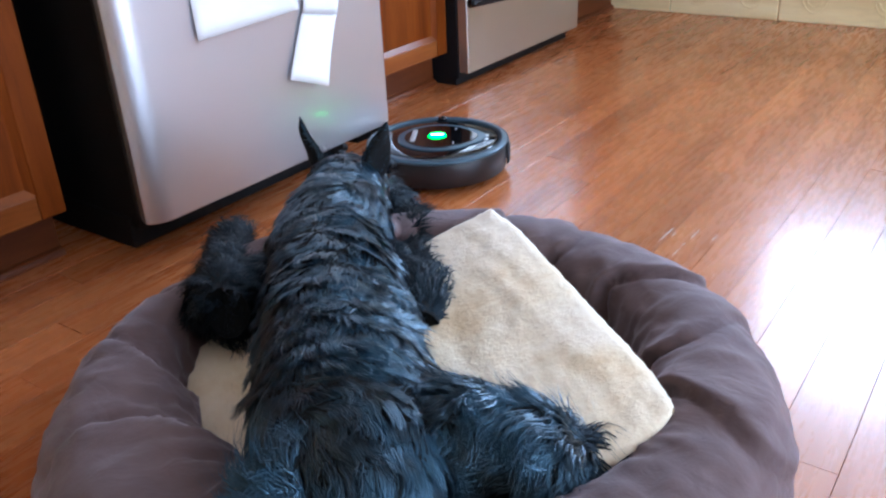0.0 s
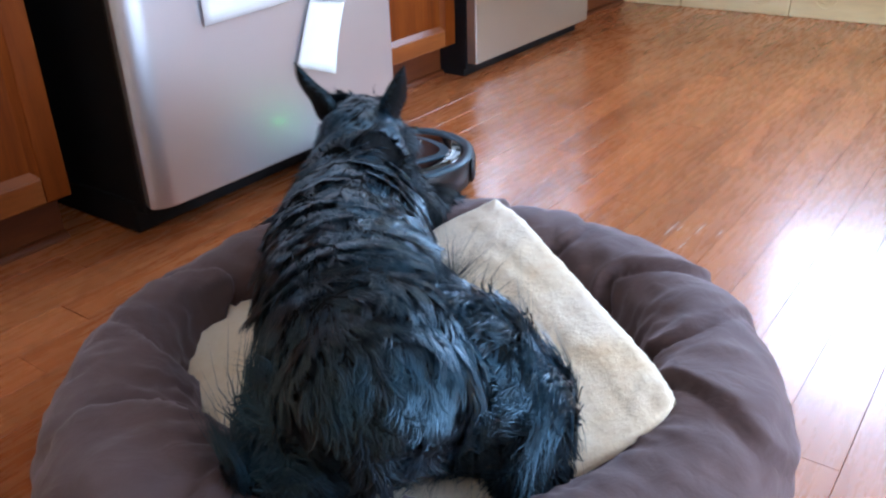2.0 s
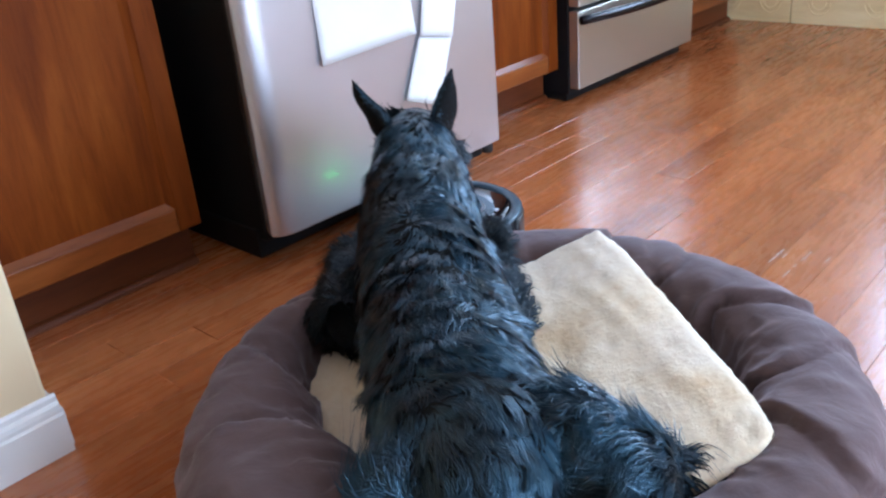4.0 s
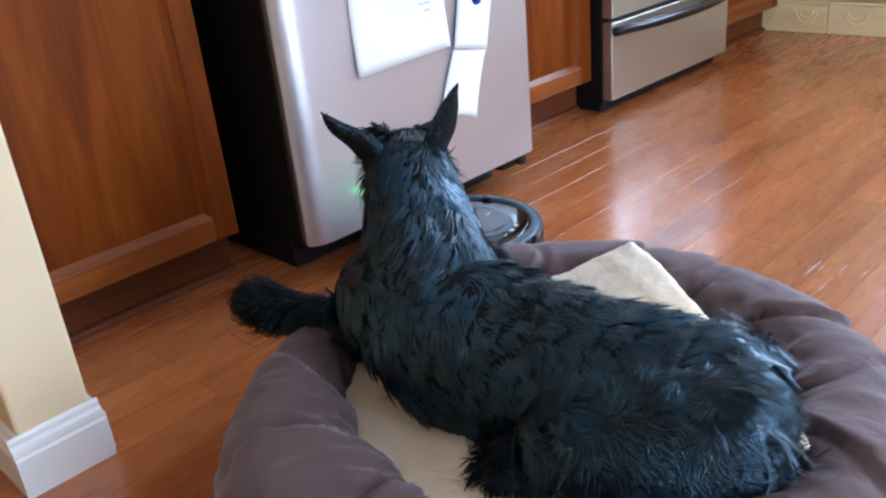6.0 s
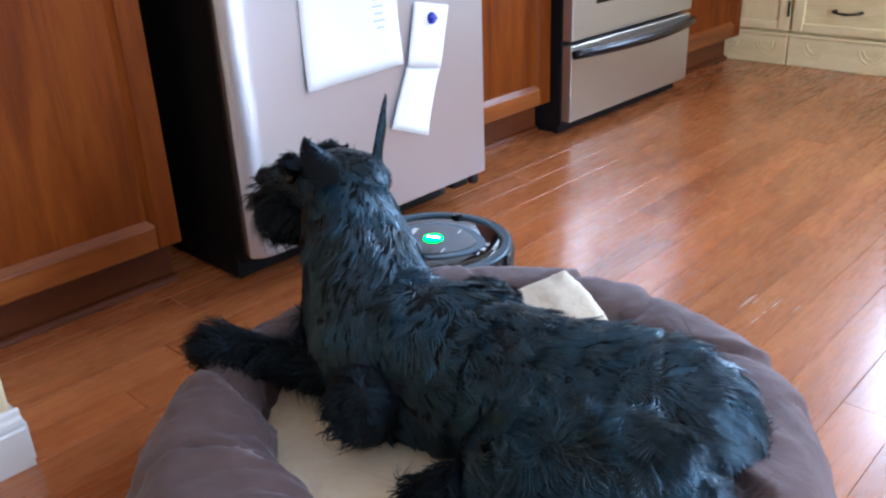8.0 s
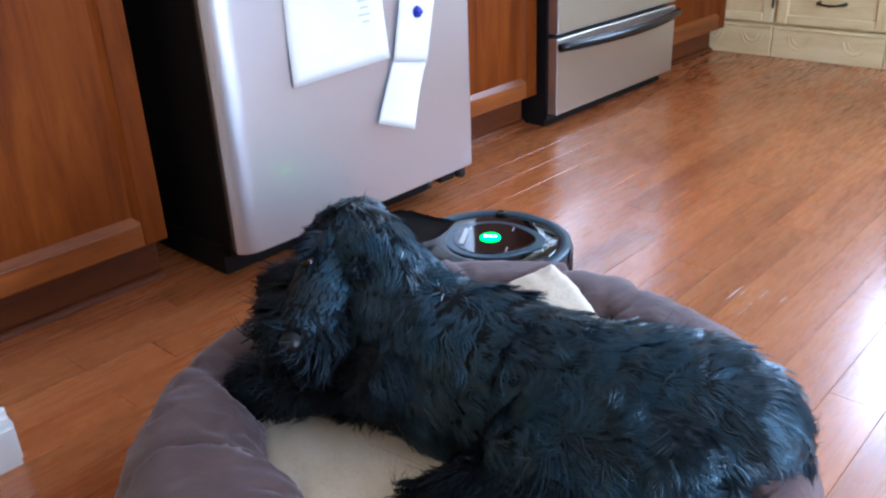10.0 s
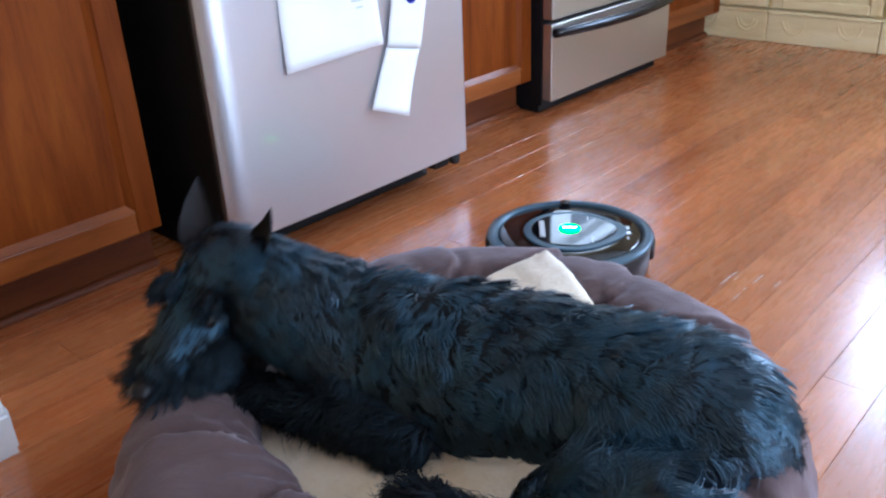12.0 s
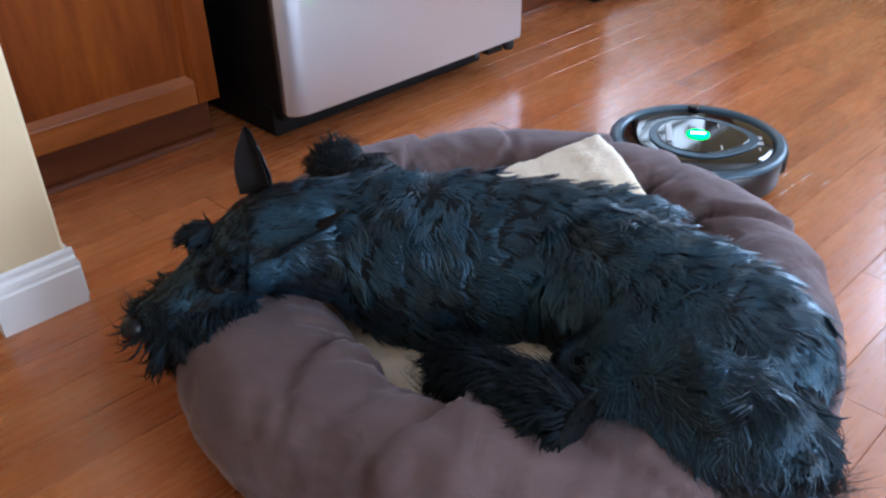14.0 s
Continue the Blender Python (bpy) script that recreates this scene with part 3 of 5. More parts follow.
def bed():
    b = thing("dog_bed", (BX, BY, 0), "round brown microsuede dog bed with a puffy pleated rim", "dog bed")
    nu, nv = 460, 48
    pleats = [(0.15, 1.0), (0.62, 0.7), (1.05, 1.0), (1.55, 0.8), (1.95, 1.0), (2.4, 0.8), (2.8, 1.0), (3.3, 0.7), (3.75, 1.0), (4.25, 0.9), (4.75, 0.7), (5.2, 1.0), (5.75, 0.8)]
    bm = bmesh.new()
    grid = []
    for i in range(nu):
        th = 2 * math.pi * i / nu
        row = []
        for j in range(nv):
            ph = 2 * math.pi * j / nv
            puff = 0.0
            for c, k in pleats:      # tucked folds: a soft swell that drops sharply at the tuck
                d = (th - c - 0.10 * math.sin(2.1 * ph + 9 * k) + math.pi) % (2 * math.pi) - math.pi
                if 0 < d < 0.5:
                    puff += k * 0.013 * (1 - d / 0.5) ** 1.6 * min(1.0, d / 0.018)
                elif -0.06 < d <= 0:
                    puff -= k * 0.009 * (1 + d / 0.06)
            c, s = math.cos(ph), math.sin(ph)
            inner = max(0.0, -c)
            pl = puff * (0.35 + 0.9 * inner + 0.5 * max(0, s))
            wob = 0.010 * noise.noise((2.2 * math.cos(th), 2.2 * math.sin(th), 0.6 * j / nv)) + 0.004 * noise.noise((9 * math.cos(th), 9 * math.sin(th), 5 * s))
            fold = (0.010 * abs(noise.noise((11 * math.cos(th) + 2 * c, 11 * math.sin(th), 1.3 * s + 7))) + 0.006 * abs(noise.noise((5 * math.cos(th) + 5 * c, 5 * math.sin(th) + 4 * s, 3)))) * (0.22 + 0.75 * inner)
            near = max(0.0, math.cos(th + 1.65))
            along = 1.0 - abs(noise.noise((1.3 * math.cos(th) * 3, 1.3 * math.sin(th) * 3, 2.4 * ph + 2.0 * th)))
            fold += 0.005 * max(0.0, along - 0.80) / 0.20 * (0.35 + 0.65 * near)
            pl *= 1 - 0.75 * near * max(0.0, c + 0.3)
            side = 0.032 * near ** 5 - 0.036 * max(0.0, math.cos(th - 3.42)) ** 12 if c < 0 else 0.018 * near ** 2
            rr = 0.357 + 0.004 * near + (0.080 + side + pl + wob - fold) * (abs(c) ** 0.85) * (1 if c > 0 else -1)
            zz = 0.092 + (0.093 + 0.8 * pl + wob - fold) * (abs(s) ** 0.85) * (1 if s > 0 else -1)
            row.append(bm.verts.new((rr * math.cos(th), rr * math.sin(th), max(0.002, zz))))
        grid.append(row)
    for i in range(nu):
        for j in range(nv):
            bm.faces.new((grid[i][j], grid[(i + 1) % nu][j], grid[(i + 1) % nu][(j + 1) % nv], grid[i][(j + 1) % nv]))
    part("rim", bm, SUEDE, b, "puffy pleated rim", True)
    part("base", lathe([(0, 0.004), (0.33, 0.004), (0.345, 0.02), (0.33, 0.05), (0, 0.055)], 64), SUEDE, b, smooth=True)
    seam = [(0.437 * math.cos(a), 0.437 * math.sin(a), 0.060) for a in np.linspace(0, 2 * math.pi, 90)]
    part("piping", tube(seam, 0.0035, 6), SUEDE, b, smooth=True)
    return b


bed()


def cushion():
    """A square fleece mat, one corner riding up on the rim, with a rough pile."""
    c0 = Vector((0.672, 0.197))
    e1, e2 = Vector((0.445, -0.318)), Vector((-0.300, -0.410))
    n = 56

    def height(u, v):
        """One stiff edge rests on the rim, the mat slopes down to the bed's floor."""
        return 0.082 + (0.124 - 0.030 * u) * (1 - v) ** 1.7 + 0.010 * (2 * u - 1) ** 2 * (1 - v) + 0.05 * ((1 - u) * v) ** 4

    bm = bmesh.new()
    rows = {}
    for side in (1, -1):
        for j in range(n + 1):
            for i in range(n + 1):
                u, v = i / n, j / n
                a, b = 2 * u - 1, 2 * v - 1
                k = 1 - 0.08 * abs(a * b) ** 4
                q = c0 + e1 * (0.5 + 0.5 * a * k) + e2 * (0.5 + 0.5 * b * k)
                thick = 0.024 * (max(0.0, 1 - abs(a) ** 5) * max(0.0, 1 - abs(b) ** 5)) ** 0.5
                z = height(u, v) + 0.004 * noise.noise((q.x * 9, q.y * 9, 1))
                if side > 0:
                    z += 0.005 * abs(noise.noise((q.x * 14 + q.y * 20, q.y * 6, 2))) + 0.0034 * noise.noise((q.x * 90, q.y * 90, 4)) + 0.0020 * noise.noise((q.x * 230, q.y * 230, 9))
                edge = i in (0, n) or j in (0, n)
                if edge and side < 0:
                    rows[(side, i, j)] = rows[(1, i, j)]
                else:
                    rows[(side, i, j)] = bm.verts.new((q.x - BX, q.y - BY, z + side * thick))
        for j in range(n):
            for i in range(n):
                bm.faces.new([rows[(side, i + a, j + b)] for a, b in ((0, 0), (1, 0), (1, 1), (0, 1))])
    mat = thing("fleece_cushion", (BX, BY, 0), "cream sherpa fleece cushion, rumpled and stained, lying in the dog bed", "cushion")
    pad = part("pad", bm, FLEECE, mat, smooth=True)
    return mat


cushion()


# ---- robot vacuum ----
def robot_vacuum():
    v = thing("robot_vacuum", (0.186, 0.714, 0), "round black robot vacuum with a glowing green button", "robot vacuum")
    R = 0.170
    part("body", lathe([(0, 0.012), (R - 0.022, 0.012), (R - 0.008, 0.018), (R - 0.006, 0.070), (R - 0.010, 0.078), (0, 0.078)], 96), MATT, v, smooth=True)
    n = 60      # front bumper, a little more than half way round
    bm = bmesh.new()
    prof = [(R - 0.004, 0.020), (R + 0.002, 0.026), (R + 0.003, 0.066), (R - 0.001, 0.074), (R - 0.0055, 0.074), (R - 0.0055, 0.020)]
    rings = []
    for i in range(n + 1):
        a = math.pi * (-0.02 + 1.04 * i / n)
        rings.append([bm.verts.new((r * math.cos(a), r * math.sin(a), z)) for r, z in prof])
    for a, b in zip(rings, rings[1:]):
        for k in range(6):
            bm.faces.new((a[k], a[(k + 1) % 6], b[(k + 1) % 6], b[k]))
    bm.faces.new(rings[0])
    bm.faces.new(rings[-1])
    part("bumper", bm, MATT, v, "matt black bumper", True)
    part("rim", lathe([(R - 0.024, 0.0785), (R - 0.022, 0.0845), (R - 0.006, 0.0835), (R - 0.001, 0.080), (R - 0.002, 0.076), (R - 0.024, 0.076)], 96), RINGM, v, "blue-grey outer ring", True)
    part("top_plate", lathe([(0, 0.0835), (0.10, 0.0835), (R - 0.030, 0.0828), (R - 0.0255, 0.080), (R - 0.026, 0.0765), (0, 0.0765)], 96), PIANO, v, "glossy black top", True)

    def drop(r, tip, z0, z1, bev):
        """A round plate drawn out to a blunt tip."""
        out = []
        for i in range(64):
            a = 2 * math.pi * i / 64
            k = max(0.0, math.cos(a)) ** 5
            out.append(((r + tip * k) * math.cos(a), (r + tip * 0.2 * k) * math.sin(a)))
        return prism(out, z0, z1, bev)
    part("accent_ring", drop(0.094, 0.022, 0.0830, 0.0868, 0.0012), RINGM, v, "blue-grey drop-shaped ring")
    part("face_plate", drop(0.078, 0.018, 0.0845, 0.0885, 0.0012), PIANO, v, "glossy black centre plate")
    part("handle", box(-0.062, -0.050, -0.040, 0.040, 0.0880, 0.0912, 0.002), SILVER, v, "silver carrying handle slot")
    b = part("clean_button", lathe([(0, 0.0880), (0.0215, 0.0880), (0.0210, 0.0905), (0.018, 0.0915), (0, 0.0918)], 40), GLOW, v, "glowing green button", True)
    for i, w in enumerate((0.006, 0.004, 0.005, 0.0055, 0.0045)):
        part("letter_bar", box(-0.014 + i * 0.006, -0.010 + i * 0.006, -w, w, 0.0921, 0.0926), GLOW_CORE, b)
    for y, z in ((-0.020, 0.006), (0.004, 0.009)):
        part("side_button", box(0.108, 0.122, y, y + 0.014, 0.0832, 0.0850, 0.0008), SILVER, v, "pale printed button")
    for x, y, w in ((0.040, -0.052, 0.02), (0.040, 0.050, 0.02), (0.112, -0.038, 0.012)):
        part("printed_bar", box(x, x + 0.003, y - w / 2, y + w / 2, 0.0886 if x < 0.1 else 0.0836, 0.0889 if x < 0.1 else 0.0841), SILVER, v)
    part("sensor_dome", lathe([(0, 0.0835), (0.012, 0.0835), (0.0115, 0.0865), (0.008, 0.088), (0, 0.0885)], 24, (0.0, R - 0.022, 0.0)), PIANO, v, smooth=True)
    for s in (-1, 1):
        part("wheel", tube([(s * 0.105, 0, 0.0265), (s * 0.125, 0, 0.0265)], 0.0265, 20), RUBBER, v)
    part("caster", tube([(-0.01, 0.12, 0.012), (0.01, 0.12, 0.012)], 0.012, 14), RUBBER, v)
    return v


robot = robot_vacuum()


# ---- the dog ----
def loft(rings, steps=28, grow=1.0):
    """A smooth body along y from rings of (y, half width, half height, middle z)."""
    ys = [r[0] for r in rings]
    t = np.linspace(ys[0], ys[-1], 26)
    cols = [np.interp(t, ys, [r[k] for r in rings]) for k in (1, 2, 3)]
    for _ in range(2):
        cols = [np.concatenate(([c[0]], (c[:-2] + 2 * c[1:-1] + c[2:]) / 4, [c[-1]])) for c in cols]
    verts, faces = [], []
    for i, y in enumerate(t):
        for k in range(steps):
            a = 2 * math.pi * k / steps
            verts.append((grow * cols[0][i] * math.cos(a), y, cols[2][i] + grow * cols[1][i] * math.sin(a)))
    for i in range(len(t) - 1):
        for k in range(steps):
            j = (k + 1) % steps
            faces.append((i * steps + k, i * steps + j, (i + 1) * steps + j, (i + 1) * steps + k))
    for i, y in ((0, ys[0]), (len(t) - 1, ys[-1])):
        verts.append((0, y, cols[2][i]))
        c = len(verts) - 1
        for k in range(steps):
            faces.append((i * steps + k, i * steps + (k + 1) % steps, c))
    return verts, faces


def furred(name, shapes, count, length, width, flow, lift, parent, mat, seed, curl=0.25, label="", puff=0.006, clump=0.013, gather=0.5, bare=0, bands=0.0):
    """A body of lofted shapes thickly set with curved locks that gather into wavy tufts, all one mesh; the first faces may stay bare."""
    rng = np.random.default_rng(seed)
    verts, faces = [], []
    for v, f in shapes:
        o = len(verts)
        verts += v
        faces += [tuple(i + o for i in q) for q in f]
    P = np.array(verts)
    swell = np.array([noise.noise((x * 26 + seed, y * 26, z * 26)) for x, y, z in P])
    ctr = np.stack([0 * P[:, 0], P[:, 1], 0 * P[:, 0] + np.mean(P[:, 2])], 1)
    if puff:
        out = P - ctr
        ruck = bands * np.sin(2 * math.pi * (P[:, 1] + 0.25 * P[:, 0]) / 0.034 + 4 * swell)     # rucks across the back
        P = P + (puff * swell + ruck)[:, None] * out / (np.linalg.norm(out, axis=1)[:, None] + 1e-6)
        verts = [tuple(q) for q in P]
    tri = np.array([(q[0], q[i], q[i + 1]) for q in faces[bare:] for i in range(1, len(q) - 1)])
    a, b, c = P[tri[:, 0]], P[tri[:, 1]], P[tri[:, 2]]
    nrm = np.cross(b - a, c - a)
    area = np.linalg.norm(nrm, axis=1) + 1e-12
    nrm = nrm / area[:, None]
    pick = rng.choice(len(tri), count, p=area / area.sum())
    u, w = rng.random(count), rng.random(count)
    flip = u + w > 1
    u[flip], w[flip] = 1 - u[flip], 1 - w[flip]
    root = a[pick] + u[:, None] * (b - a)[pick] + w[:, None] * (c - a)[pick]
    N = -nrm[pick]
    axis = np.stack([0 * root[:, 0], root[:, 1], 0 * root[:, 0] + P[:, 2].mean()], 1)
    N = np.where((np.sum(N * (root - axis), axis=1) < 0)[:, None], -N, N)
    # each lock belongs to the nearest tuft, whose lie and curl it shares
    tufts = max(3, int(0.5 * area.sum() / clump ** 2))
    heart = rng.choice(count, min(tufts, count), replace=False)
    home = np.concatenate([np.argmin(((r[:, None, :] - root[heart][None, :, :]) ** 2).sum(2), axis=1) for r in np.array_split(root, 1 + count // 2000)])
    centre = root[heart][home]
    wav = np.array([noise.noise_vector((x * 11 + seed, y * 11, z * 11)) for x, y, z in root[heart]])
    F = (np.array(flow, float) + 1.1 * wav + rng.normal(0, 0.14, (len(heart), 3)))[home] + rng.normal(0, 0.10, (count, 3))
    F -= np.sum(F * N, axis=1)[:, None] * N
    F /= np.linalg.norm(F, axis=1)[:, None] + 1e-9
    L = length * (rng.uniform(0.8, 1.25, len(heart))[home] * rng.uniform(0.7, 1.1, count))[:, None]
    S = np.cross(F, N)
    S /= np.linalg.norm(S, axis=1)[:, None] + 1e-9
    Wd = width * rng.uniform(0.6, 1.3, count)[:, None]
    cu = (rng.normal(0, curl, len(heart))[home] + rng.normal(0, 0.25 * curl, count))[:, None]
    lf = lift * (rng.uniform(0.6, 1.4, count) * (1 + 1.2 * np.clip(wav[:, 2], -0.6, 0.8))[home])[:, None]
    levels = []
    for t, rise, k in ((0.0, 0.0, 1.0), (0.28, 0.55, 1.0), (0.55, 0.85, 0.9), (0.8, 0.8, 0.6), (1.0, 0.5, 0.0)):
        bend = t * t + 0.22 * math.sin(2 * math.pi * t)
        p = root - 0.001 * N + L * (t * F + lf * rise * N + cu * bend * S) + gather * t ** 1.3 * (centre - root)
        levels += [p - S * Wd * k, p + N * Wd * k * 0.6, p + S * Wd * k] if k else [p]
    locks = np.concatenate(levels, axis=1).reshape(-1, 3)
    base = len(verts) + 13 * np.arange(count)
    cells = [(3 * r + c, 3 * r + c + 1, 3 * r + c + 4, 3 * r + c + 3) for r in range(3) for c in range(2)]
    quads = np.stack([np.stack([base + i for i in q], 1) for q in cells], 1).reshape(-1, 4)
    tips = np.stack([np.stack([base + i for i in q], 1) for q in ((9, 10, 12), (10, 11, 12))], 1).reshape(-1, 3)
    me = bpy.data.meshes.new(name)
    me.from_pydata(np.concatenate([np.array(verts), locks]).tolist(), [], faces + quads.tolist() + tips.tolist())
    me.shade_smooth()
    for m in (SKIN, mat, EAR_IN):
        me.materials.append(m)
    me.polygons.foreach_set("material_index", [2] * bare + [0] * (len(faces) - bare) + [1] * (len(quads) + len(tips)))
    return part(name, me, None, parent, label)


def moved(shape, m):
    v, f = shape
    return [tuple(m @ Vector(q)) for q in v], f


DX, DY = 0.76, -0.17
dog = thing("dog", (DX, DY, 0), "black wiry-coated schnauzer dog lying in its bed, ears cropped", "dog")
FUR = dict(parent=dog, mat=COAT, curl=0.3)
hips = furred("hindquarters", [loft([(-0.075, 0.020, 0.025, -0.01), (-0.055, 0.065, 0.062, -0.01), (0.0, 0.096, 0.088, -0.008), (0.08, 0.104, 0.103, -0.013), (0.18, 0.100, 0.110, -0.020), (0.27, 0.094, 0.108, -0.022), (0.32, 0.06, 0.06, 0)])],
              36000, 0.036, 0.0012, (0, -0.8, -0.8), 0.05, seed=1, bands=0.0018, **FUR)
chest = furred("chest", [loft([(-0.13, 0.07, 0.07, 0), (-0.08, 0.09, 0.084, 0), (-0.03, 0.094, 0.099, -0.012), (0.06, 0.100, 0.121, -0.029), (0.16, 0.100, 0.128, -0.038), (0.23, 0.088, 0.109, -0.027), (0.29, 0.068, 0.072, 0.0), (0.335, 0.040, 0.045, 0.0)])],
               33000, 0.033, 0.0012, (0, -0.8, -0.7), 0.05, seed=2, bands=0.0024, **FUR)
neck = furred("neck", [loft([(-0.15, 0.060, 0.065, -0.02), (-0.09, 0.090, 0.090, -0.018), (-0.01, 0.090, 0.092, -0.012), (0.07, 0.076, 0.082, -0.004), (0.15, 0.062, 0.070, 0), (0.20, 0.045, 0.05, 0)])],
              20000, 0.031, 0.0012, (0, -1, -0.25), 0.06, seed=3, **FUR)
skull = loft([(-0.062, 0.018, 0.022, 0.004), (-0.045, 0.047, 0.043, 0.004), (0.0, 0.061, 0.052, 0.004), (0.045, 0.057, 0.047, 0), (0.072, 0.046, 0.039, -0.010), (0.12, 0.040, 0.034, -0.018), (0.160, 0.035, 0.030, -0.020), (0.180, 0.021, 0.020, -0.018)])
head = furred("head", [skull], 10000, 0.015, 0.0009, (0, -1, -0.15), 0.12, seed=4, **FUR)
beard = furred("beard", [loft([(0.055, 0.034, 0.024, -0.045), (0.09, 0.050, 0.034, -0.050), (0.145, 0.051, 0.038, -0.050), (0.176, 0.030, 0.026, -0.042)])],
               3000, 0.046, 0.0017, (0, 0.10, -1), 0.22, parent=head, mat=LONG, seed=5, curl=0.4, label="long black beard")
for s, sd in ((-1, 6), (1, 7)):
    furred("eyebrow", [moved(loft([(0.0, 0.010, 0.008, 0), (0.02, 0.014, 0.010, 0), (0.035, 0.006, 0.006, 0)]), Matrix.Translation((s * 0.032, 0.048, 0.038)))],
           260, 0.024, 0.0015, (s * 0.5, 1, -0.1), 0.25, parent=head, mat=LONG, seed=sd, curl=0.4, label="bushy black eyebrow")
    part("eye", joined(lathe([(0, -0.012), (0.0085, -0.0085), (0.012, 0), (0.0085, 0.0085), (0, 0.012)], 18, (s * 0.034, 0.080, 0.016))), EYE, head, "dark shining eye", True)


def ear(s):
    """A tall cropped ear: a hollow leaf, pointed, cupped towards the front."""
    bm = bmesh.new()
    nu, nv = 9, 12
    for side in (0, 1):
        grid = []
        for j in range(nv + 1):
            v = j / nv
            half = 0.023 * (1 - v) ** 0.65 * (1 + 0.5 * math.sin(math.pi * v)) + 0.0010
            row = []
            for i in range(nu + 1):
                u = 2 * i / nu - 1
                cup = 0.017 * (1 - u * u) * (1 - v) ** 0.7
                row.append(bm.verts.new((s * (0.014 + 0.030 * v + 0.006 * v * v) + half * u * 0.8, -0.012 - cup + 0.5 * half * u * s - 0.012 * v - (0.003 if side else 0), 0.098 * v - 0.014)))
            grid.append(row)
        for j in range(nv):
            for i in range(nu):
                bm.faces.new((grid[j][i], grid[j][i + 1], grid[j + 1][i + 1], grid[j + 1][i]))
    me = mesh_of(bm, True)
    shell = [tuple(v.co) for v in me.vertices], [tuple(p.vertices) for p in me.polygons]
    bpy.data.meshes.remove(me)
    ob = furred("ear", [moved(shell, Matrix.Translation((s * 0.028, -0.004, 0.037)))], 1100, 0.007, 0.0010, (0, -0.3, 1), 0.06, parent=head, mat=COAT, seed=8 + s, clump=0.006, bare=nu * nv, label="tall pointed cropped ear")
    return ob


ear_l, ear_r = ear(-1), ear(1)
part("nose", joined(lathe([(0, -0.012), (0.013, -0.009), (0.017, 0), (0.012, 0.009), (0, 0.012)], 20, (0, 0.191, -0.008))), NOSE, head, "wet black nose", True)


def leg(name, seed, rings, n, long):
    return furred(name, [loft(rings)], 2 * n, long, 0.0012, (0, 0.6, -0.8), 0.30, dog, LONG, seed, 0.6)


FORE = [(1.12 * y, a, b, c) for y, a, b, c in [(-0.05, 0.030, 0.038, 0), (0.0, 0.038, 0.046, 0), (0.08, 0.029, 0.033, 0), (0.17, 0.023, 0.024, 0), (0.225, 0.027, 0.025, 0), (0.255, 0.024, 0.019, -0.004), (0.27, 0.012, 0.010, -0.006)]]
ARM = [(-0.045, 0.028, 0.032, 0), (0.0, 0.038, 0.042, 0), (0.06, 0.044, 0.050, 0), (0.12, 0.044, 0.050, 0), (0.16, 0.024, 0.030, 0)]
THIGH = [(-0.085, 0.018, 0.02, -0.02), (-0.04, 0.046, 0.064, -0.008), (0.05, 0.054, 0.080, 0), (0.14, 0.046, 0.062, 0), (0.185, 0.02, 0.026, 0)]
SHANK = [(-0.03, 0.030, 0.036, 0), (0.02, 0.036, 0.040, 0), (0.10, 0.030, 0.032, 0), (0.16, 0.030, 0.026, 0), (0.185, 0.012, 0.010, 0)]
fore_l, fore_r = leg("foreleg", 21, FORE, 2600, 0.036), leg("foreleg", 22, [(y, 1.25 * a, 1.25 * b, c) for y, a, b, c in FORE], 3000, 0.040)
arm_l, arm_r = (furred("upper_arm", [loft(ARM)], 7500, 0.030, 0.0011, (0, -0.5, -0.8), 0.16, dog, LONG, sd, 0.5) for sd in (28, 29))
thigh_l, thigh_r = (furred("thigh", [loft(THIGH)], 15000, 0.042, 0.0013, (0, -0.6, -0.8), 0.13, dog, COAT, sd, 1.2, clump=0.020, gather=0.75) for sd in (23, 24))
shank_l, shank_r = leg("hind_leg", 25, SHANK, 2200, 0.036), leg("hind_leg", 26, SHANK, 2200, 0.036)
tail = furred("tail", [loft([(-0.02, 0.020, 0.02, 0), (0.02, 0.022, 0.022, 0), (0.06, 0.014, 0.014, 0), (0.08, 0.004, 0.004, 0)])], 900, 0.028, 0.0018, (0, 0.7, -0.6), 0.15, dog, LONG, 27, 0.5)


def ear_turn(s, back, out):
    """An ear laid back or turned out about its root, in degrees."""
    root = Matrix.Translation((s * 0.034, -0.010, 0.040))
    return root @ pose(0, 0, 0, back, s * out, 0) @ root.inverted()


def bone(a, b, up=(0, 0, 1)):
    """A part's pose in the dog's space: it sits at a, points to b, with its back towards up."""
    a, b = Vector(a), Vector(b)
    y = (b - a).normalized()
    x = y.cross(Vector(up)).normalized()
    z = x.cross(y)
    m = Matrix((x, y, z)).transposed().to_4x4()
    return Matrix.Translation(a - Vector((DX, DY, 0))) @ m


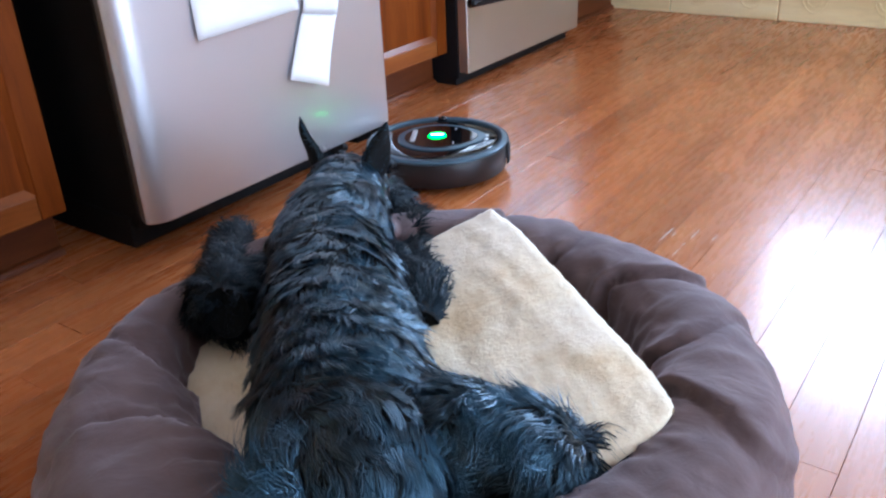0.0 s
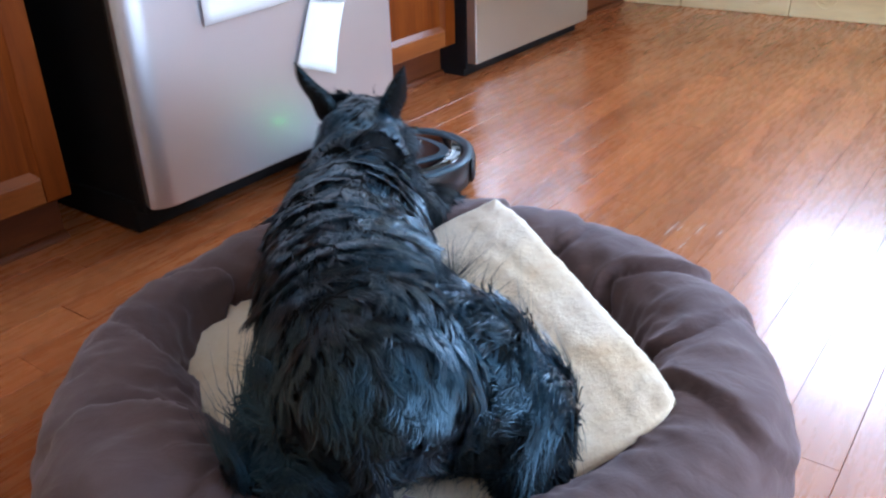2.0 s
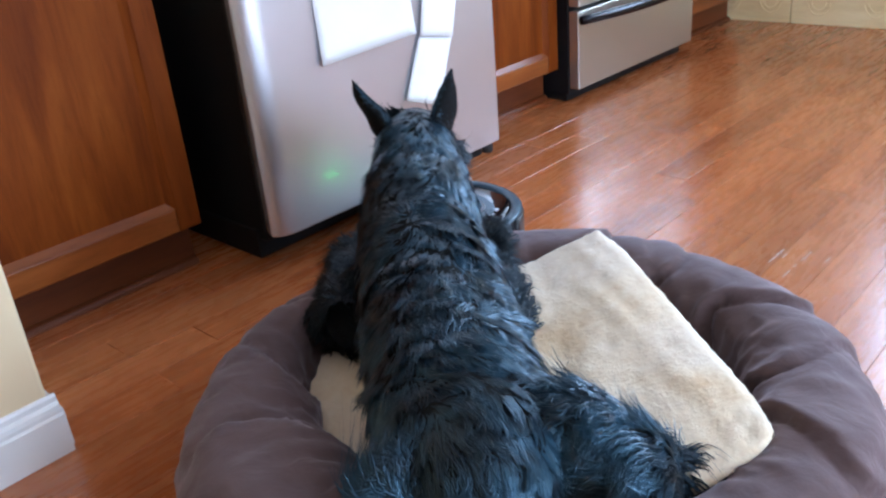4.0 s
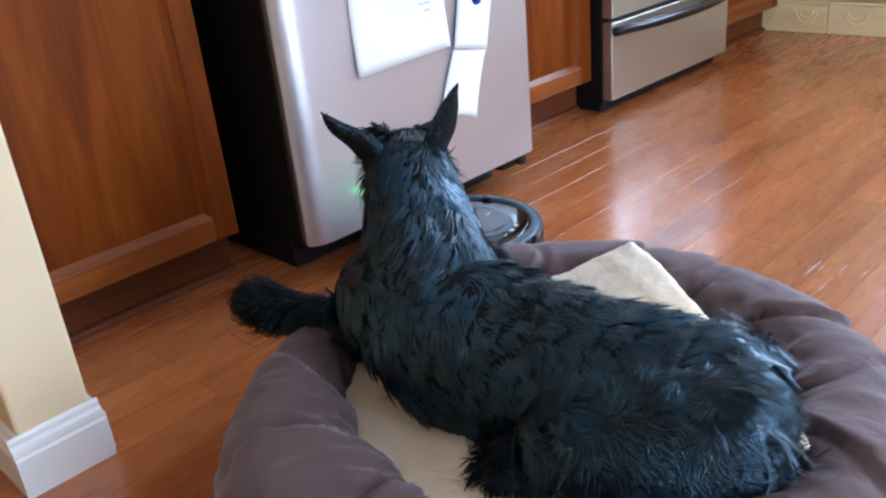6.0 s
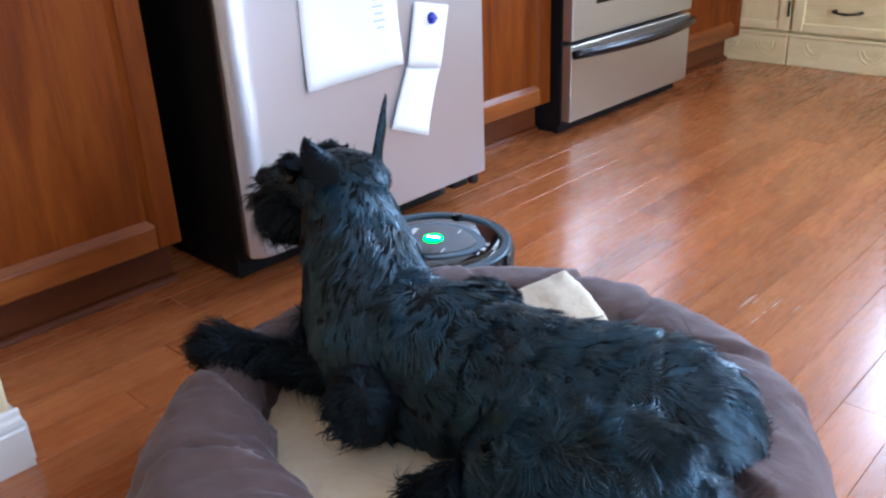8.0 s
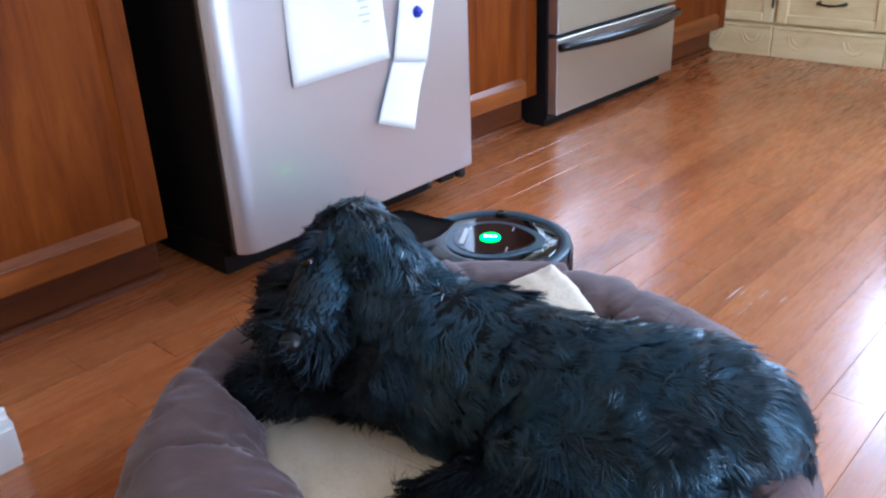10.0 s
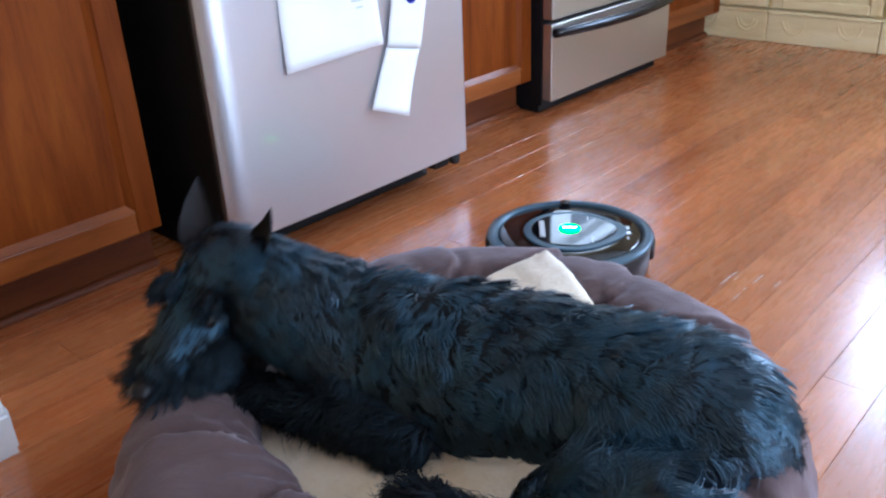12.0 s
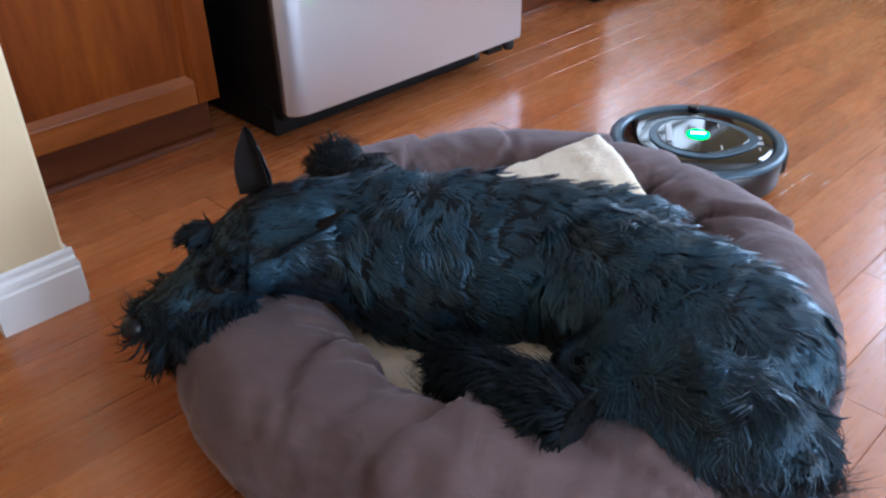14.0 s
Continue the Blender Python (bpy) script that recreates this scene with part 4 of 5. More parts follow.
# ---- floor planks ----
def planks():
    """Boards along the kitchen run; those near the camera are single pieces, the rest one mesh."""
    w, gap = 0.0865, 0.0003
    lengths = (0.62, 0.78, 0.93, 1.10, 1.28)
    rng = random.Random(11)

    def board(bm, x0, x1, y0, y1):
        c = 0.0004
        lo = [bm.verts.new(v) for v in ((x0, y0, -0.016), (x1, y0, -0.016), (x1, y1, -0.016), (x0, y1, -0.016))]
        mid = [bm.verts.new(v) for v in ((x0, y0, -c), (x1, y0, -c), (x1, y1, -c), (x0, y1, -c))]
        top = [bm.verts.new(v) for v in ((x0 + c, y0 + c, 0), (x1 - c, y0 + c, 0), (x1 - c, y1 - c, 0), (x0 + c, y1 - c, 0))]
        bm.faces.new(top)
        for a, b in ((lo, mid), (mid, top)):
            for i in range(4):
                bm.faces.new((a[i], a[(i + 1) % 4], b[(i + 1) % 4], b[i]))
    shapes = {}
    for n in lengths:
        bm = bmesh.new()
        board(bm, gap, w - gap, gap, n - gap)
        shapes[n] = mesh_of(bm)
        shapes[n].materials.append(FLOOR)
    rest = bmesh.new()
    first = 1.141 - 22 * w
    k = 0
    while first + k * w < XE:
        x = first + k * w
        y = YS + rng.uniform(-0.6, 0.0)
        if k == 21:
            y = 0.415 - 0.93 - 1.28 - 0.62 - 0.78
        while y < YW:
            n = rng.choice(lengths)
            if k == 21 and y < 0.40:
                n = {0: 0.78, 1: 0.62, 2: 1.28, 3: 0.93}[sum(y > q - 0.01 for q in (0.415 - 2.83, 0.415 - 2.21, 0.415 - 0.93))]
            if -0.30 < x < 2.3 and -1.5 < y + n / 2 < 3.0:
                ob = new("plank", shapes[n])
                ob.location = (x, y, rng.uniform(-0.0004, 0.0002))
                ob.rotation_euler = (rng.uniform(-0.0004, 0.0004), rng.uniform(-0.002, 0.002), 0)
                ob.parent = floor
            elif y + n > YS + 0.01:      # ends trimmed at the walls
                board(rest, x + gap, x + w - gap, max(YS, y) + gap, min(YW, y + n) - gap)
            y += n
        k += 1
    tagged(part("outer_planks", rest, FLOOR, floor), "", "", "", "stuff")


planks()


# bright glints along the joints by the bed, modelled as thin white slivers
for x, y0, y1 in ((0.787, 0.608, 0.683), (0.832, 0.562, 0.600), (0.832, 0.612, 0.628), (0.835, 0.645, 0.700), (0.874, 0.660, 0.690), (0.800, 0.640, 0.662)):
    part("scuff", prism([(x - 0.0012, y0), (x + 0.0004, y0 + 0.3 * (y1 - y0)), (x + 0.0014, y1), (x + 0.0002, y1 - 0.2 * (y1 - y0))], -0.0005, 0.0006), WHITE, floor, "white sliver standing in for a glint on a plank joint")


def motions():
    walk(hips, [
        (0, bone((0.861, -0.366, 0.170), (0.709, -0.223, 0.190))),
        (0.5, bone((0.864, -0.366, 0.170), (0.712, -0.223, 0.190))),
        (1.1, bone((0.866, -0.361, 0.170), (0.711, -0.219, 0.190))),
        (1.3, bone((0.891, -0.371, 0.242), (0.736, -0.233, 0.252))),
        (1.5, bone((0.897, -0.340, 0.282), (0.707, -0.202, 0.272))),
        (2, bone((0.894, -0.356, 0.282), (0.723, -0.216, 0.272))),
        (2.2, bone((0.889, -0.369, 0.242), (0.743, -0.239, 0.252))),
        (2.5, bone((0.865, -0.366, 0.190), (0.739, -0.244, 0.210))),
        (2.8, bone((0.861, -0.370, 0.190), (0.691, -0.242, 0.210))),
        (3, bone((0.868, -0.376, 0.190), (0.673, -0.250, 0.210))),
        (3.5, bone((0.886, -0.363, 0.190), (0.696, -0.248, 0.210))),
        (4, bone((0.869, -0.354, 0.190), (0.719, -0.236, 0.220))),
        (4.2, bone((0.878, -0.360, 0.200), (0.731, -0.243, 0.230))),
        (6.3, bone((1.005, -0.117, 0.210), (0.825, -0.157, 0.210))),
        (6.5, bone((1.010, -0.109, 0.210), (0.835, -0.154, 0.210))),
        (7, bone((0.996, -0.085, 0.210), (0.823, -0.138, 0.210))),
        (9.3, bone((1.073, -0.038, 0.220), (0.895, -0.108, 0.220))),
        (9.5, bone((1.077, -0.036, 0.220), (0.899, -0.106, 0.220))),
        (9.7, bone((1.076, -0.039, 0.220), (0.899, -0.109, 0.220))),
        (10, bone((1.080, -0.040, 0.220), (0.904, -0.109, 0.220))),
        (10.3, bone((1.083, -0.036, 0.220), (0.906, -0.104, 0.220))),
        (10.5, bone((1.090, -0.039, 0.220), (0.909, -0.110, 0.220))),
        (10.8, bone((1.093, -0.043, 0.220), (0.918, -0.109, 0.220))),
        (11, bone((1.094, -0.045, 0.220), (0.926, -0.107, 0.220))),
        (11.5, bone((1.099, -0.043, 0.220), (0.929, -0.106, 0.220))),
        (11.8, bone((1.097, -0.048, 0.220), (0.911, -0.110, 0.220))),
        (12, bone((1.083, -0.063, 0.220), (0.891, -0.113, 0.220))),
        (12.3, bone((1.077, -0.071, 0.215), (0.867, -0.146, 0.220))),
        (12.5, bone((1.075, -0.067, 0.210), (0.860, -0.156, 0.220))),
        (13, bone((1.079, -0.087, 0.210), (0.849, -0.153, 0.220))),
        (13.5, bone((1.123, -0.122, 0.200), (0.856, -0.152, 0.220))),
        (14, bone((1.128, -0.136, 0.200), (0.855, -0.160, 0.220))),
    ])
    walk(chest, [
        (0, bone((0.709, -0.223, 0.190), (0.507, -0.004, 0.190))),
        (0.5, bone((0.712, -0.223, 0.190), (0.507, -0.004, 0.190))),
        (1.1, bone((0.711, -0.219, 0.190), (0.502, 0.002, 0.190))),
        (1.3, bone((0.736, -0.233, 0.252), (0.511, 0.026, 0.224))),
        (1.5, bone((0.707, -0.202, 0.272), (0.508, 0.055, 0.244))),
        (2, bone((0.723, -0.216, 0.272), (0.524, 0.034, 0.254))),
        (2.2, bone((0.743, -0.239, 0.252), (0.567, -0.064, 0.264))),
        (2.5, bone((0.739, -0.244, 0.210), (0.566, -0.112, 0.250))),
        (2.8, bone((0.691, -0.242, 0.210), (0.522, -0.110, 0.260))),
        (3, bone((0.673, -0.250, 0.210), (0.509, -0.115, 0.270))),
        (3.5, bone((0.696, -0.248, 0.210), (0.506, -0.109, 0.270))),
        (4, bone((0.719, -0.236, 0.220), (0.539, -0.085, 0.270))),
        (4.2, bone((0.731, -0.243, 0.230), (0.553, -0.094, 0.270))),
        (6.3, bone((0.825, -0.157, 0.210), (0.631, -0.215, 0.240))),
        (6.5, bone((0.835, -0.154, 0.210), (0.631, -0.210, 0.240))),
        (7, bone((0.823, -0.138, 0.210), (0.614, -0.192, 0.240))),
        (9.3, bone((0.895, -0.108, 0.220), (0.689, -0.163, 0.250))),
        (9.5, bone((0.899, -0.106, 0.220), (0.693, -0.160, 0.250))),
        (9.7, bone((0.899, -0.109, 0.220), (0.696, -0.160, 0.250))),
        (10, bone((0.904, -0.109, 0.220), (0.703, -0.160, 0.250))),
        (10.3, bone((0.906, -0.104, 0.220), (0.689, -0.165, 0.250))),
        (10.5, bone((0.909, -0.110, 0.220), (0.677, -0.165, 0.250))),
        (10.8, bone((0.918, -0.109, 0.220), (0.683, -0.168, 0.250))),
        (11, bone((0.926, -0.107, 0.220), (0.687, -0.170, 0.250))),
        (11.5, bone((0.929, -0.106, 0.220), (0.690, -0.168, 0.250))),
        (11.8, bone((0.911, -0.110, 0.220), (0.641, -0.171, 0.240))),
        (12, bone((0.891, -0.113, 0.220), (0.630, -0.211, 0.235))),
        (12.3, bone((0.867, -0.146, 0.220), (0.642, -0.295, 0.235))),
        (12.5, bone((0.860, -0.156, 0.220), (0.644, -0.322, 0.235))),
        (13, bone((0.849, -0.153, 0.220), (0.640, -0.310, 0.235))),
        (13.5, bone((0.856, -0.152, 0.220), (0.654, -0.323, 0.235))),
        (14, bone((0.855, -0.160, 0.220), (0.654, -0.336, 0.235))),
    ])
    walk(neck, [
        (0, bone((0.491, 0.017, 0.194), (0.405, 0.155, 0.198))),
        (0.5, bone((0.490, 0.018, 0.194), (0.403, 0.155, 0.198))),
        (1.1, bone((0.483, 0.027, 0.195), (0.395, 0.163, 0.198))),
        (1.3, bone((0.495, 0.051, 0.233), (0.411, 0.190, 0.225))),
        (1.5, bone((0.496, 0.074, 0.251), (0.414, 0.214, 0.235))),
        (2, bone((0.555, -0.009, 0.239), (0.465, 0.115, 0.300))),
        (2.2, bone((0.555, -0.055, 0.276), (0.436, 0.040, 0.340))),
        (2.5, bone((0.466, -0.051, 0.302), (0.338, 0.028, 0.370))),
        (2.8, bone((0.507, -0.096, 0.279), (0.418, -0.012, 0.390))),
        (3, bone((0.468, -0.074, 0.303), (0.367, 0.028, 0.385))),
        (3.5, bone((0.469, -0.070, 0.302), (0.371, 0.034, 0.385))),
        (4, bone((0.512, -0.056, 0.289), (0.409, 0.052, 0.346))),
        (4.2, bone((0.538, -0.078, 0.282), (0.438, 0.028, 0.346))),
        (6.3, bone((0.590, -0.188, 0.287), (0.490, -0.121, 0.400))),
        (6.5, bone((0.586, -0.176, 0.290), (0.488, -0.102, 0.400))),
        (7, bone((0.575, -0.160, 0.287), (0.481, -0.084, 0.400))),
        (9.3, bone((0.660, -0.162, 0.269), (0.522, -0.158, 0.360))),
        (9.5, bone((0.699, -0.160, 0.245), (0.572, -0.165, 0.350))),
        (9.7, bone((0.700, -0.160, 0.247), (0.564, -0.148, 0.340))),
        (10, bone((0.708, -0.160, 0.247), (0.572, -0.148, 0.340))),
        (10.3, bone((0.697, -0.165, 0.244), (0.567, -0.169, 0.345))),
        (10.5, bone((0.666, -0.167, 0.258), (0.534, -0.185, 0.355))),
        (10.8, bone((0.662, -0.156, 0.272), (0.554, -0.093, 0.362))),
        (11, bone((0.668, -0.154, 0.272), (0.572, -0.075, 0.362))),
        (11.5, bone((0.672, -0.152, 0.271), (0.578, -0.070, 0.362))),
        (11.8, bone((0.601, -0.169, 0.264), (0.460, -0.164, 0.350))),
        (12, bone((0.610, -0.220, 0.243), (0.469, -0.284, 0.300))),
        (12.3, bone((0.650, -0.288, 0.232), (0.534, -0.399, 0.270))),
        (12.5, bone((0.660, -0.310, 0.231), (0.532, -0.410, 0.260))),
        (13, bone((0.663, -0.279, 0.227), (0.567, -0.409, 0.260))),
        (13.5, bone((0.681, -0.265, 0.222), (0.613, -0.412, 0.255))),
        (14, bone((0.680, -0.276, 0.221), (0.616, -0.424, 0.255))),
    ])
    walk(head, [
        (0, bone((0.405, 0.155, 0.198), (0.344, 0.318, 0.154))),
        (0.5, bone((0.403, 0.155, 0.198), (0.342, 0.318, 0.154))),
        (1.1, bone((0.395, 0.163, 0.198), (0.334, 0.326, 0.154))),
        (1.3, bone((0.411, 0.190, 0.225), (0.350, 0.353, 0.181))),
        (1.5, bone((0.414, 0.214, 0.235), (0.353, 0.377, 0.191))),
        (2, bone((0.465, 0.115, 0.300), (0.367, 0.263, 0.273))),
        (2.2, bone((0.436, 0.040, 0.340), (0.296, 0.152, 0.321))),
        (2.5, bone((0.338, 0.028, 0.370), (0.364, -0.146, 0.330))),
        (2.8, bone((0.418, -0.012, 0.390), (0.264, 0.079, 0.372))),
        (3, bone((0.367, 0.028, 0.385), (0.241, 0.154, 0.363))),
        (3.5, bone((0.371, 0.034, 0.385), (0.252, 0.167, 0.363))),
        (4, bone((0.409, 0.052, 0.346), (0.297, 0.191, 0.319))),
        (4.2, bone((0.438, 0.028, 0.346), (0.326, 0.167, 0.319))),
        (6.3, bone((0.490, -0.121, 0.400), (0.356, -0.002, 0.382))),
        (6.5, bone((0.488, -0.102, 0.400), (0.354, 0.017, 0.382))),
        (7, bone((0.481, -0.084, 0.400), (0.351, 0.039, 0.382))),
        (9.3, bone((0.522, -0.158, 0.360), (0.469, -0.326, 0.280), (0.250, 0.200, 0.900))),
        (9.5, bone((0.572, -0.165, 0.350), (0.509, -0.288, 0.260), (0.250, 0.200, 0.900))),
        (9.7, bone((0.564, -0.148, 0.340), (0.593, -0.302, 0.290), (0.250, 0.200, 0.900))),
        (10, bone((0.572, -0.148, 0.340), (0.639, -0.309, 0.300), (0.250, 0.200, 0.900))),
        (10.3, bone((0.567, -0.169, 0.345), (0.573, -0.302, 0.280), (0.250, 0.200, 0.900))),
        (10.5, bone((0.534, -0.185, 0.355), (0.397, -0.196, 0.239))),
        (10.8, bone((0.554, -0.093, 0.362), (0.386, -0.030, 0.344))),
        (11, bone((0.572, -0.075, 0.362), (0.446, 0.053, 0.344))),
        (11.5, bone((0.578, -0.070, 0.362), (0.456, 0.061, 0.344))),
        (11.8, bone((0.460, -0.164, 0.350), (0.404, -0.306, 0.300))),
        (12, bone((0.469, -0.284, 0.300), (0.497, -0.438, 0.220), (0.150, 0.120, 0.970))),
        (12.3, bone((0.534, -0.399, 0.270), (0.464, -0.552, 0.190), (0.150, 0.120, 0.970))),
        (12.5, bone((0.532, -0.410, 0.260), (0.465, -0.562, 0.190), (0.150, 0.120, 0.970))),
        (13, bone((0.567, -0.409, 0.260), (0.522, -0.569, 0.190), (0.150, 0.120, 0.970))),
        (13.5, bone((0.613, -0.412, 0.255), (0.558, -0.599, 0.185), (0.220, -0.020, 0.970))),
        (14, bone((0.616, -0.424, 0.255), (0.558, -0.617, 0.185), (0.220, -0.020, 0.970))),
    ])
    walk(fore_l, [
        (0, bone((0.482, -0.192, 0.180), (0.279, -0.004, 0.140))),
        (0.5, bone((0.482, -0.192, 0.180), (0.279, -0.004, 0.140))),
        (1.1, bone((0.482, -0.192, 0.180), (0.279, -0.004, 0.140))),
        (1.3, bone((0.599, -0.041, 0.270), (0.360, -0.000, 0.130))),
        (1.5, bone((0.578, 0.023, 0.304), (0.360, -0.000, 0.130))),
        (2, bone((0.580, -0.018, 0.302), (0.360, -0.000, 0.130))),
        (2.2, bone((0.566, -0.140, 0.258), (0.360, -0.000, 0.130))),
        (2.5, bone((0.482, -0.192, 0.180), (0.279, -0.004, 0.140))),
        (2.8, bone((0.482, -0.192, 0.180), (0.279, -0.004, 0.140))),
        (3, bone((0.482, -0.192, 0.180), (0.279, -0.004, 0.140))),
        (3.5, bone((0.482, -0.192, 0.180), (0.279, -0.004, 0.140))),
        (4, bone((0.482, -0.192, 0.180), (0.279, -0.004, 0.140))),
        (4.2, bone((0.482, -0.192, 0.180), (0.279, -0.004, 0.140))),
        (6.3, bone((0.562, -0.184, 0.159), (0.310, -0.300, 0.200))),
        (6.5, bone((0.562, -0.184, 0.159), (0.310, -0.300, 0.200))),
        (7, bone((0.562, -0.184, 0.159), (0.310, -0.300, 0.200))),
        (9.3, bone((0.757, -0.152, 0.155), (0.520, -0.300, 0.170))),
        (9.5, bone((0.757, -0.152, 0.155), (0.520, -0.300, 0.170))),
        (9.7, bone((0.757, -0.152, 0.155), (0.520, -0.300, 0.170))),
        (10, bone((0.757, -0.152, 0.155), (0.520, -0.300, 0.170))),
        (10.3, bone((0.663, -0.270, 0.157), (0.391, -0.384, 0.180))),
        (10.5, bone((0.663, -0.270, 0.157), (0.391, -0.384, 0.180))),
        (10.8, bone((0.663, -0.270, 0.157), (0.391, -0.384, 0.180))),
        (11, bone((0.663, -0.270, 0.157), (0.391, -0.384, 0.180))),
        (11.5, bone((0.663, -0.270, 0.157), (0.391, -0.384, 0.180))),
        (11.8, bone((0.663, -0.270, 0.157), (0.391, -0.384, 0.180))),
        (12, bone((0.747, -0.260, 0.150), (0.480, -0.345, 0.162))),
        (12.3, bone((0.747, -0.260, 0.150), (0.480, -0.345, 0.162))),
        (12.5, bone((0.713, -0.178, 0.100), (0.500, -0.360, 0.100))),
        (13, bone((0.713, -0.178, 0.100), (0.500, -0.360, 0.100))),
        (13.5, bone((0.713, -0.178, 0.100), (0.500, -0.360, 0.100))),
        (14, bone((0.713, -0.178, 0.100), (0.500, -0.360, 0.100))),
    ])
    walk(fore_r, [
        (0, bone((0.694, -0.049, 0.138), (0.523, 0.173, 0.150))),
        (0.5, bone((0.694, -0.049, 0.138), (0.523, 0.173, 0.150))),
        (1.1, bone((0.694, -0.049, 0.138), (0.523, 0.173, 0.150))),
        (1.3, bone((0.558, -0.068, 0.232), (0.560, 0.200, 0.150))),
        (1.5, bone((0.549, -0.040, 0.293), (0.560, 0.200, 0.150))),
        (2, bone((0.585, -0.042, 0.288), (0.560, 0.200, 0.150))),
        (2.2, bone((0.623, -0.056, 0.244), (0.560, 0.200, 0.150))),
        (2.5, bone((0.694, -0.049, 0.138), (0.523, 0.173, 0.150))),
        (2.8, bone((0.674, -0.083, 0.149), (0.487, 0.125, 0.170))),
        (3, bone((0.674, -0.083, 0.149), (0.487, 0.125, 0.170))),
        (3.5, bone((0.674, -0.083, 0.149), (0.487, 0.125, 0.170))),
        (4, bone((0.674, -0.083, 0.149), (0.487, 0.125, 0.170))),
        (4.2, bone((0.674, -0.083, 0.149), (0.487, 0.125, 0.170))),
        (6.3, bone((0.651, -0.184, 0.200), (0.440, -0.000, 0.200))),
        (6.5, bone((0.654, -0.181, 0.200), (0.440, -0.000, 0.200))),
        (7, bone((0.656, -0.178, 0.200), (0.440, -0.000, 0.200))),
        (9.3, bone((0.675, -0.100, 0.210), (0.400, -0.150, 0.220))),
        (9.5, bone((0.675, -0.098, 0.210), (0.400, -0.150, 0.220))),
        (9.7, bone((0.675, -0.098, 0.210), (0.400, -0.150, 0.220))),
        (10, bone((0.675, -0.100, 0.210), (0.400, -0.150, 0.220))),
        (10.3, bone((0.676, -0.102, 0.210), (0.400, -0.150, 0.220))),
        (10.5, bone((0.675, -0.100, 0.209), (0.400, -0.150, 0.220))),
        (10.8, bone((0.676, -0.104, 0.210), (0.400, -0.150, 0.220))),
        (11, bone((0.676, -0.107, 0.210), (0.400, -0.150, 0.220))),
        (11.5, bone((0.676, -0.105, 0.210), (0.400, -0.150, 0.220))),
        (11.8, bone((0.674, -0.099, 0.196), (0.400, -0.150, 0.220))),
        (12, bone((0.702, -0.135, 0.159), (0.430, -0.178, 0.208))),
        (12.3, bone((0.692, -0.263, 0.162), (0.430, -0.178, 0.208))),
        (12.5, bone((0.678, -0.299, 0.164), (0.430, -0.178, 0.208))),
        (13, bone((0.685, -0.283, 0.163), (0.430, -0.178, 0.208))),
        (13.5, bone((0.684, -0.287, 0.167), (0.430, -0.178, 0.208))),
        (14, bone((0.678, -0.300, 0.168), (0.430, -0.178, 0.208))),
    ])
    walk(arm_l, [
        (0, bone((0.482, -0.192, 0.180), (0.485, -0.053, 0.139))),
        (0.5, bone((0.482, -0.192, 0.180), (0.485, -0.053, 0.139))),
        (1.1, bone((0.482, -0.192, 0.180), (0.481, -0.048, 0.139))),
        (1.3, bone((0.599, -0.041, 0.270), (0.487, -0.022, 0.181))),
        (1.5, bone((0.578, 0.023, 0.304), (0.485, 0.006, 0.201))),
        (2, bone((0.580, -0.018, 0.302), (0.500, -0.014, 0.211))),
        (2.2, bone((0.566, -0.140, 0.258), (0.545, -0.113, 0.219))),
        (2.5, bone((0.482, -0.192, 0.180), (0.549, -0.163, 0.197))),
        (2.8, bone((0.482, -0.192, 0.180), (0.507, -0.162, 0.207))),
        (3, bone((0.482, -0.192, 0.180), (0.496, -0.167, 0.216))),
        (3.5, bone((0.482, -0.192, 0.180), (0.495, -0.162, 0.217))),
        (4, bone((0.482, -0.192, 0.180), (0.523, -0.136, 0.216))),
        (4.2, bone((0.482, -0.192, 0.180), (0.537, -0.145, 0.217))),
        (6.3, bone((0.562, -0.184, 0.159), (0.663, -0.258, 0.188))),
        (6.5, bone((0.562, -0.184, 0.159), (0.663, -0.253, 0.188))),
        (7, bone((0.562, -0.184, 0.159), (0.647, -0.235, 0.188))),
        (9.3, bone((0.757, -0.152, 0.155), (0.723, -0.204, 0.199))),
        (9.5, bone((0.757, -0.152, 0.155), (0.727, -0.201, 0.199))),
        (9.7, bone((0.757, -0.152, 0.155), (0.730, -0.202, 0.198))),
        (10, bone((0.757, -0.152, 0.155), (0.737, -0.202, 0.198))),
        (10.3, bone((0.663, -0.270, 0.157), (0.724, -0.206, 0.199))),
        (10.5, bone((0.663, -0.270, 0.157), (0.711, -0.207, 0.199))),
        (10.8, bone((0.663, -0.270, 0.157), (0.717, -0.210, 0.199))),
        (11, bone((0.663, -0.270, 0.157), (0.721, -0.212, 0.199))),
        (11.5, bone((0.663, -0.270, 0.157), (0.724, -0.210, 0.199))),
        (11.8, bone((0.663, -0.270, 0.157), (0.673, -0.214, 0.189))),
        (12, bone((0.747, -0.260, 0.150), (0.665, -0.252, 0.184))),
        (12.3, bone((0.747, -0.260, 0.150), (0.683, -0.330, 0.184))),
        (12.5, bone((0.713, -0.178, 0.100), (0.687, -0.355, 0.184))),
        (13, bone((0.713, -0.178, 0.100), (0.680, -0.346, 0.184))),
        (13.5, bone((0.713, -0.178, 0.100), (0.692, -0.361, 0.184))),
        (14, bone((0.713, -0.178, 0.100), (0.692, -0.374, 0.184))),
    ])
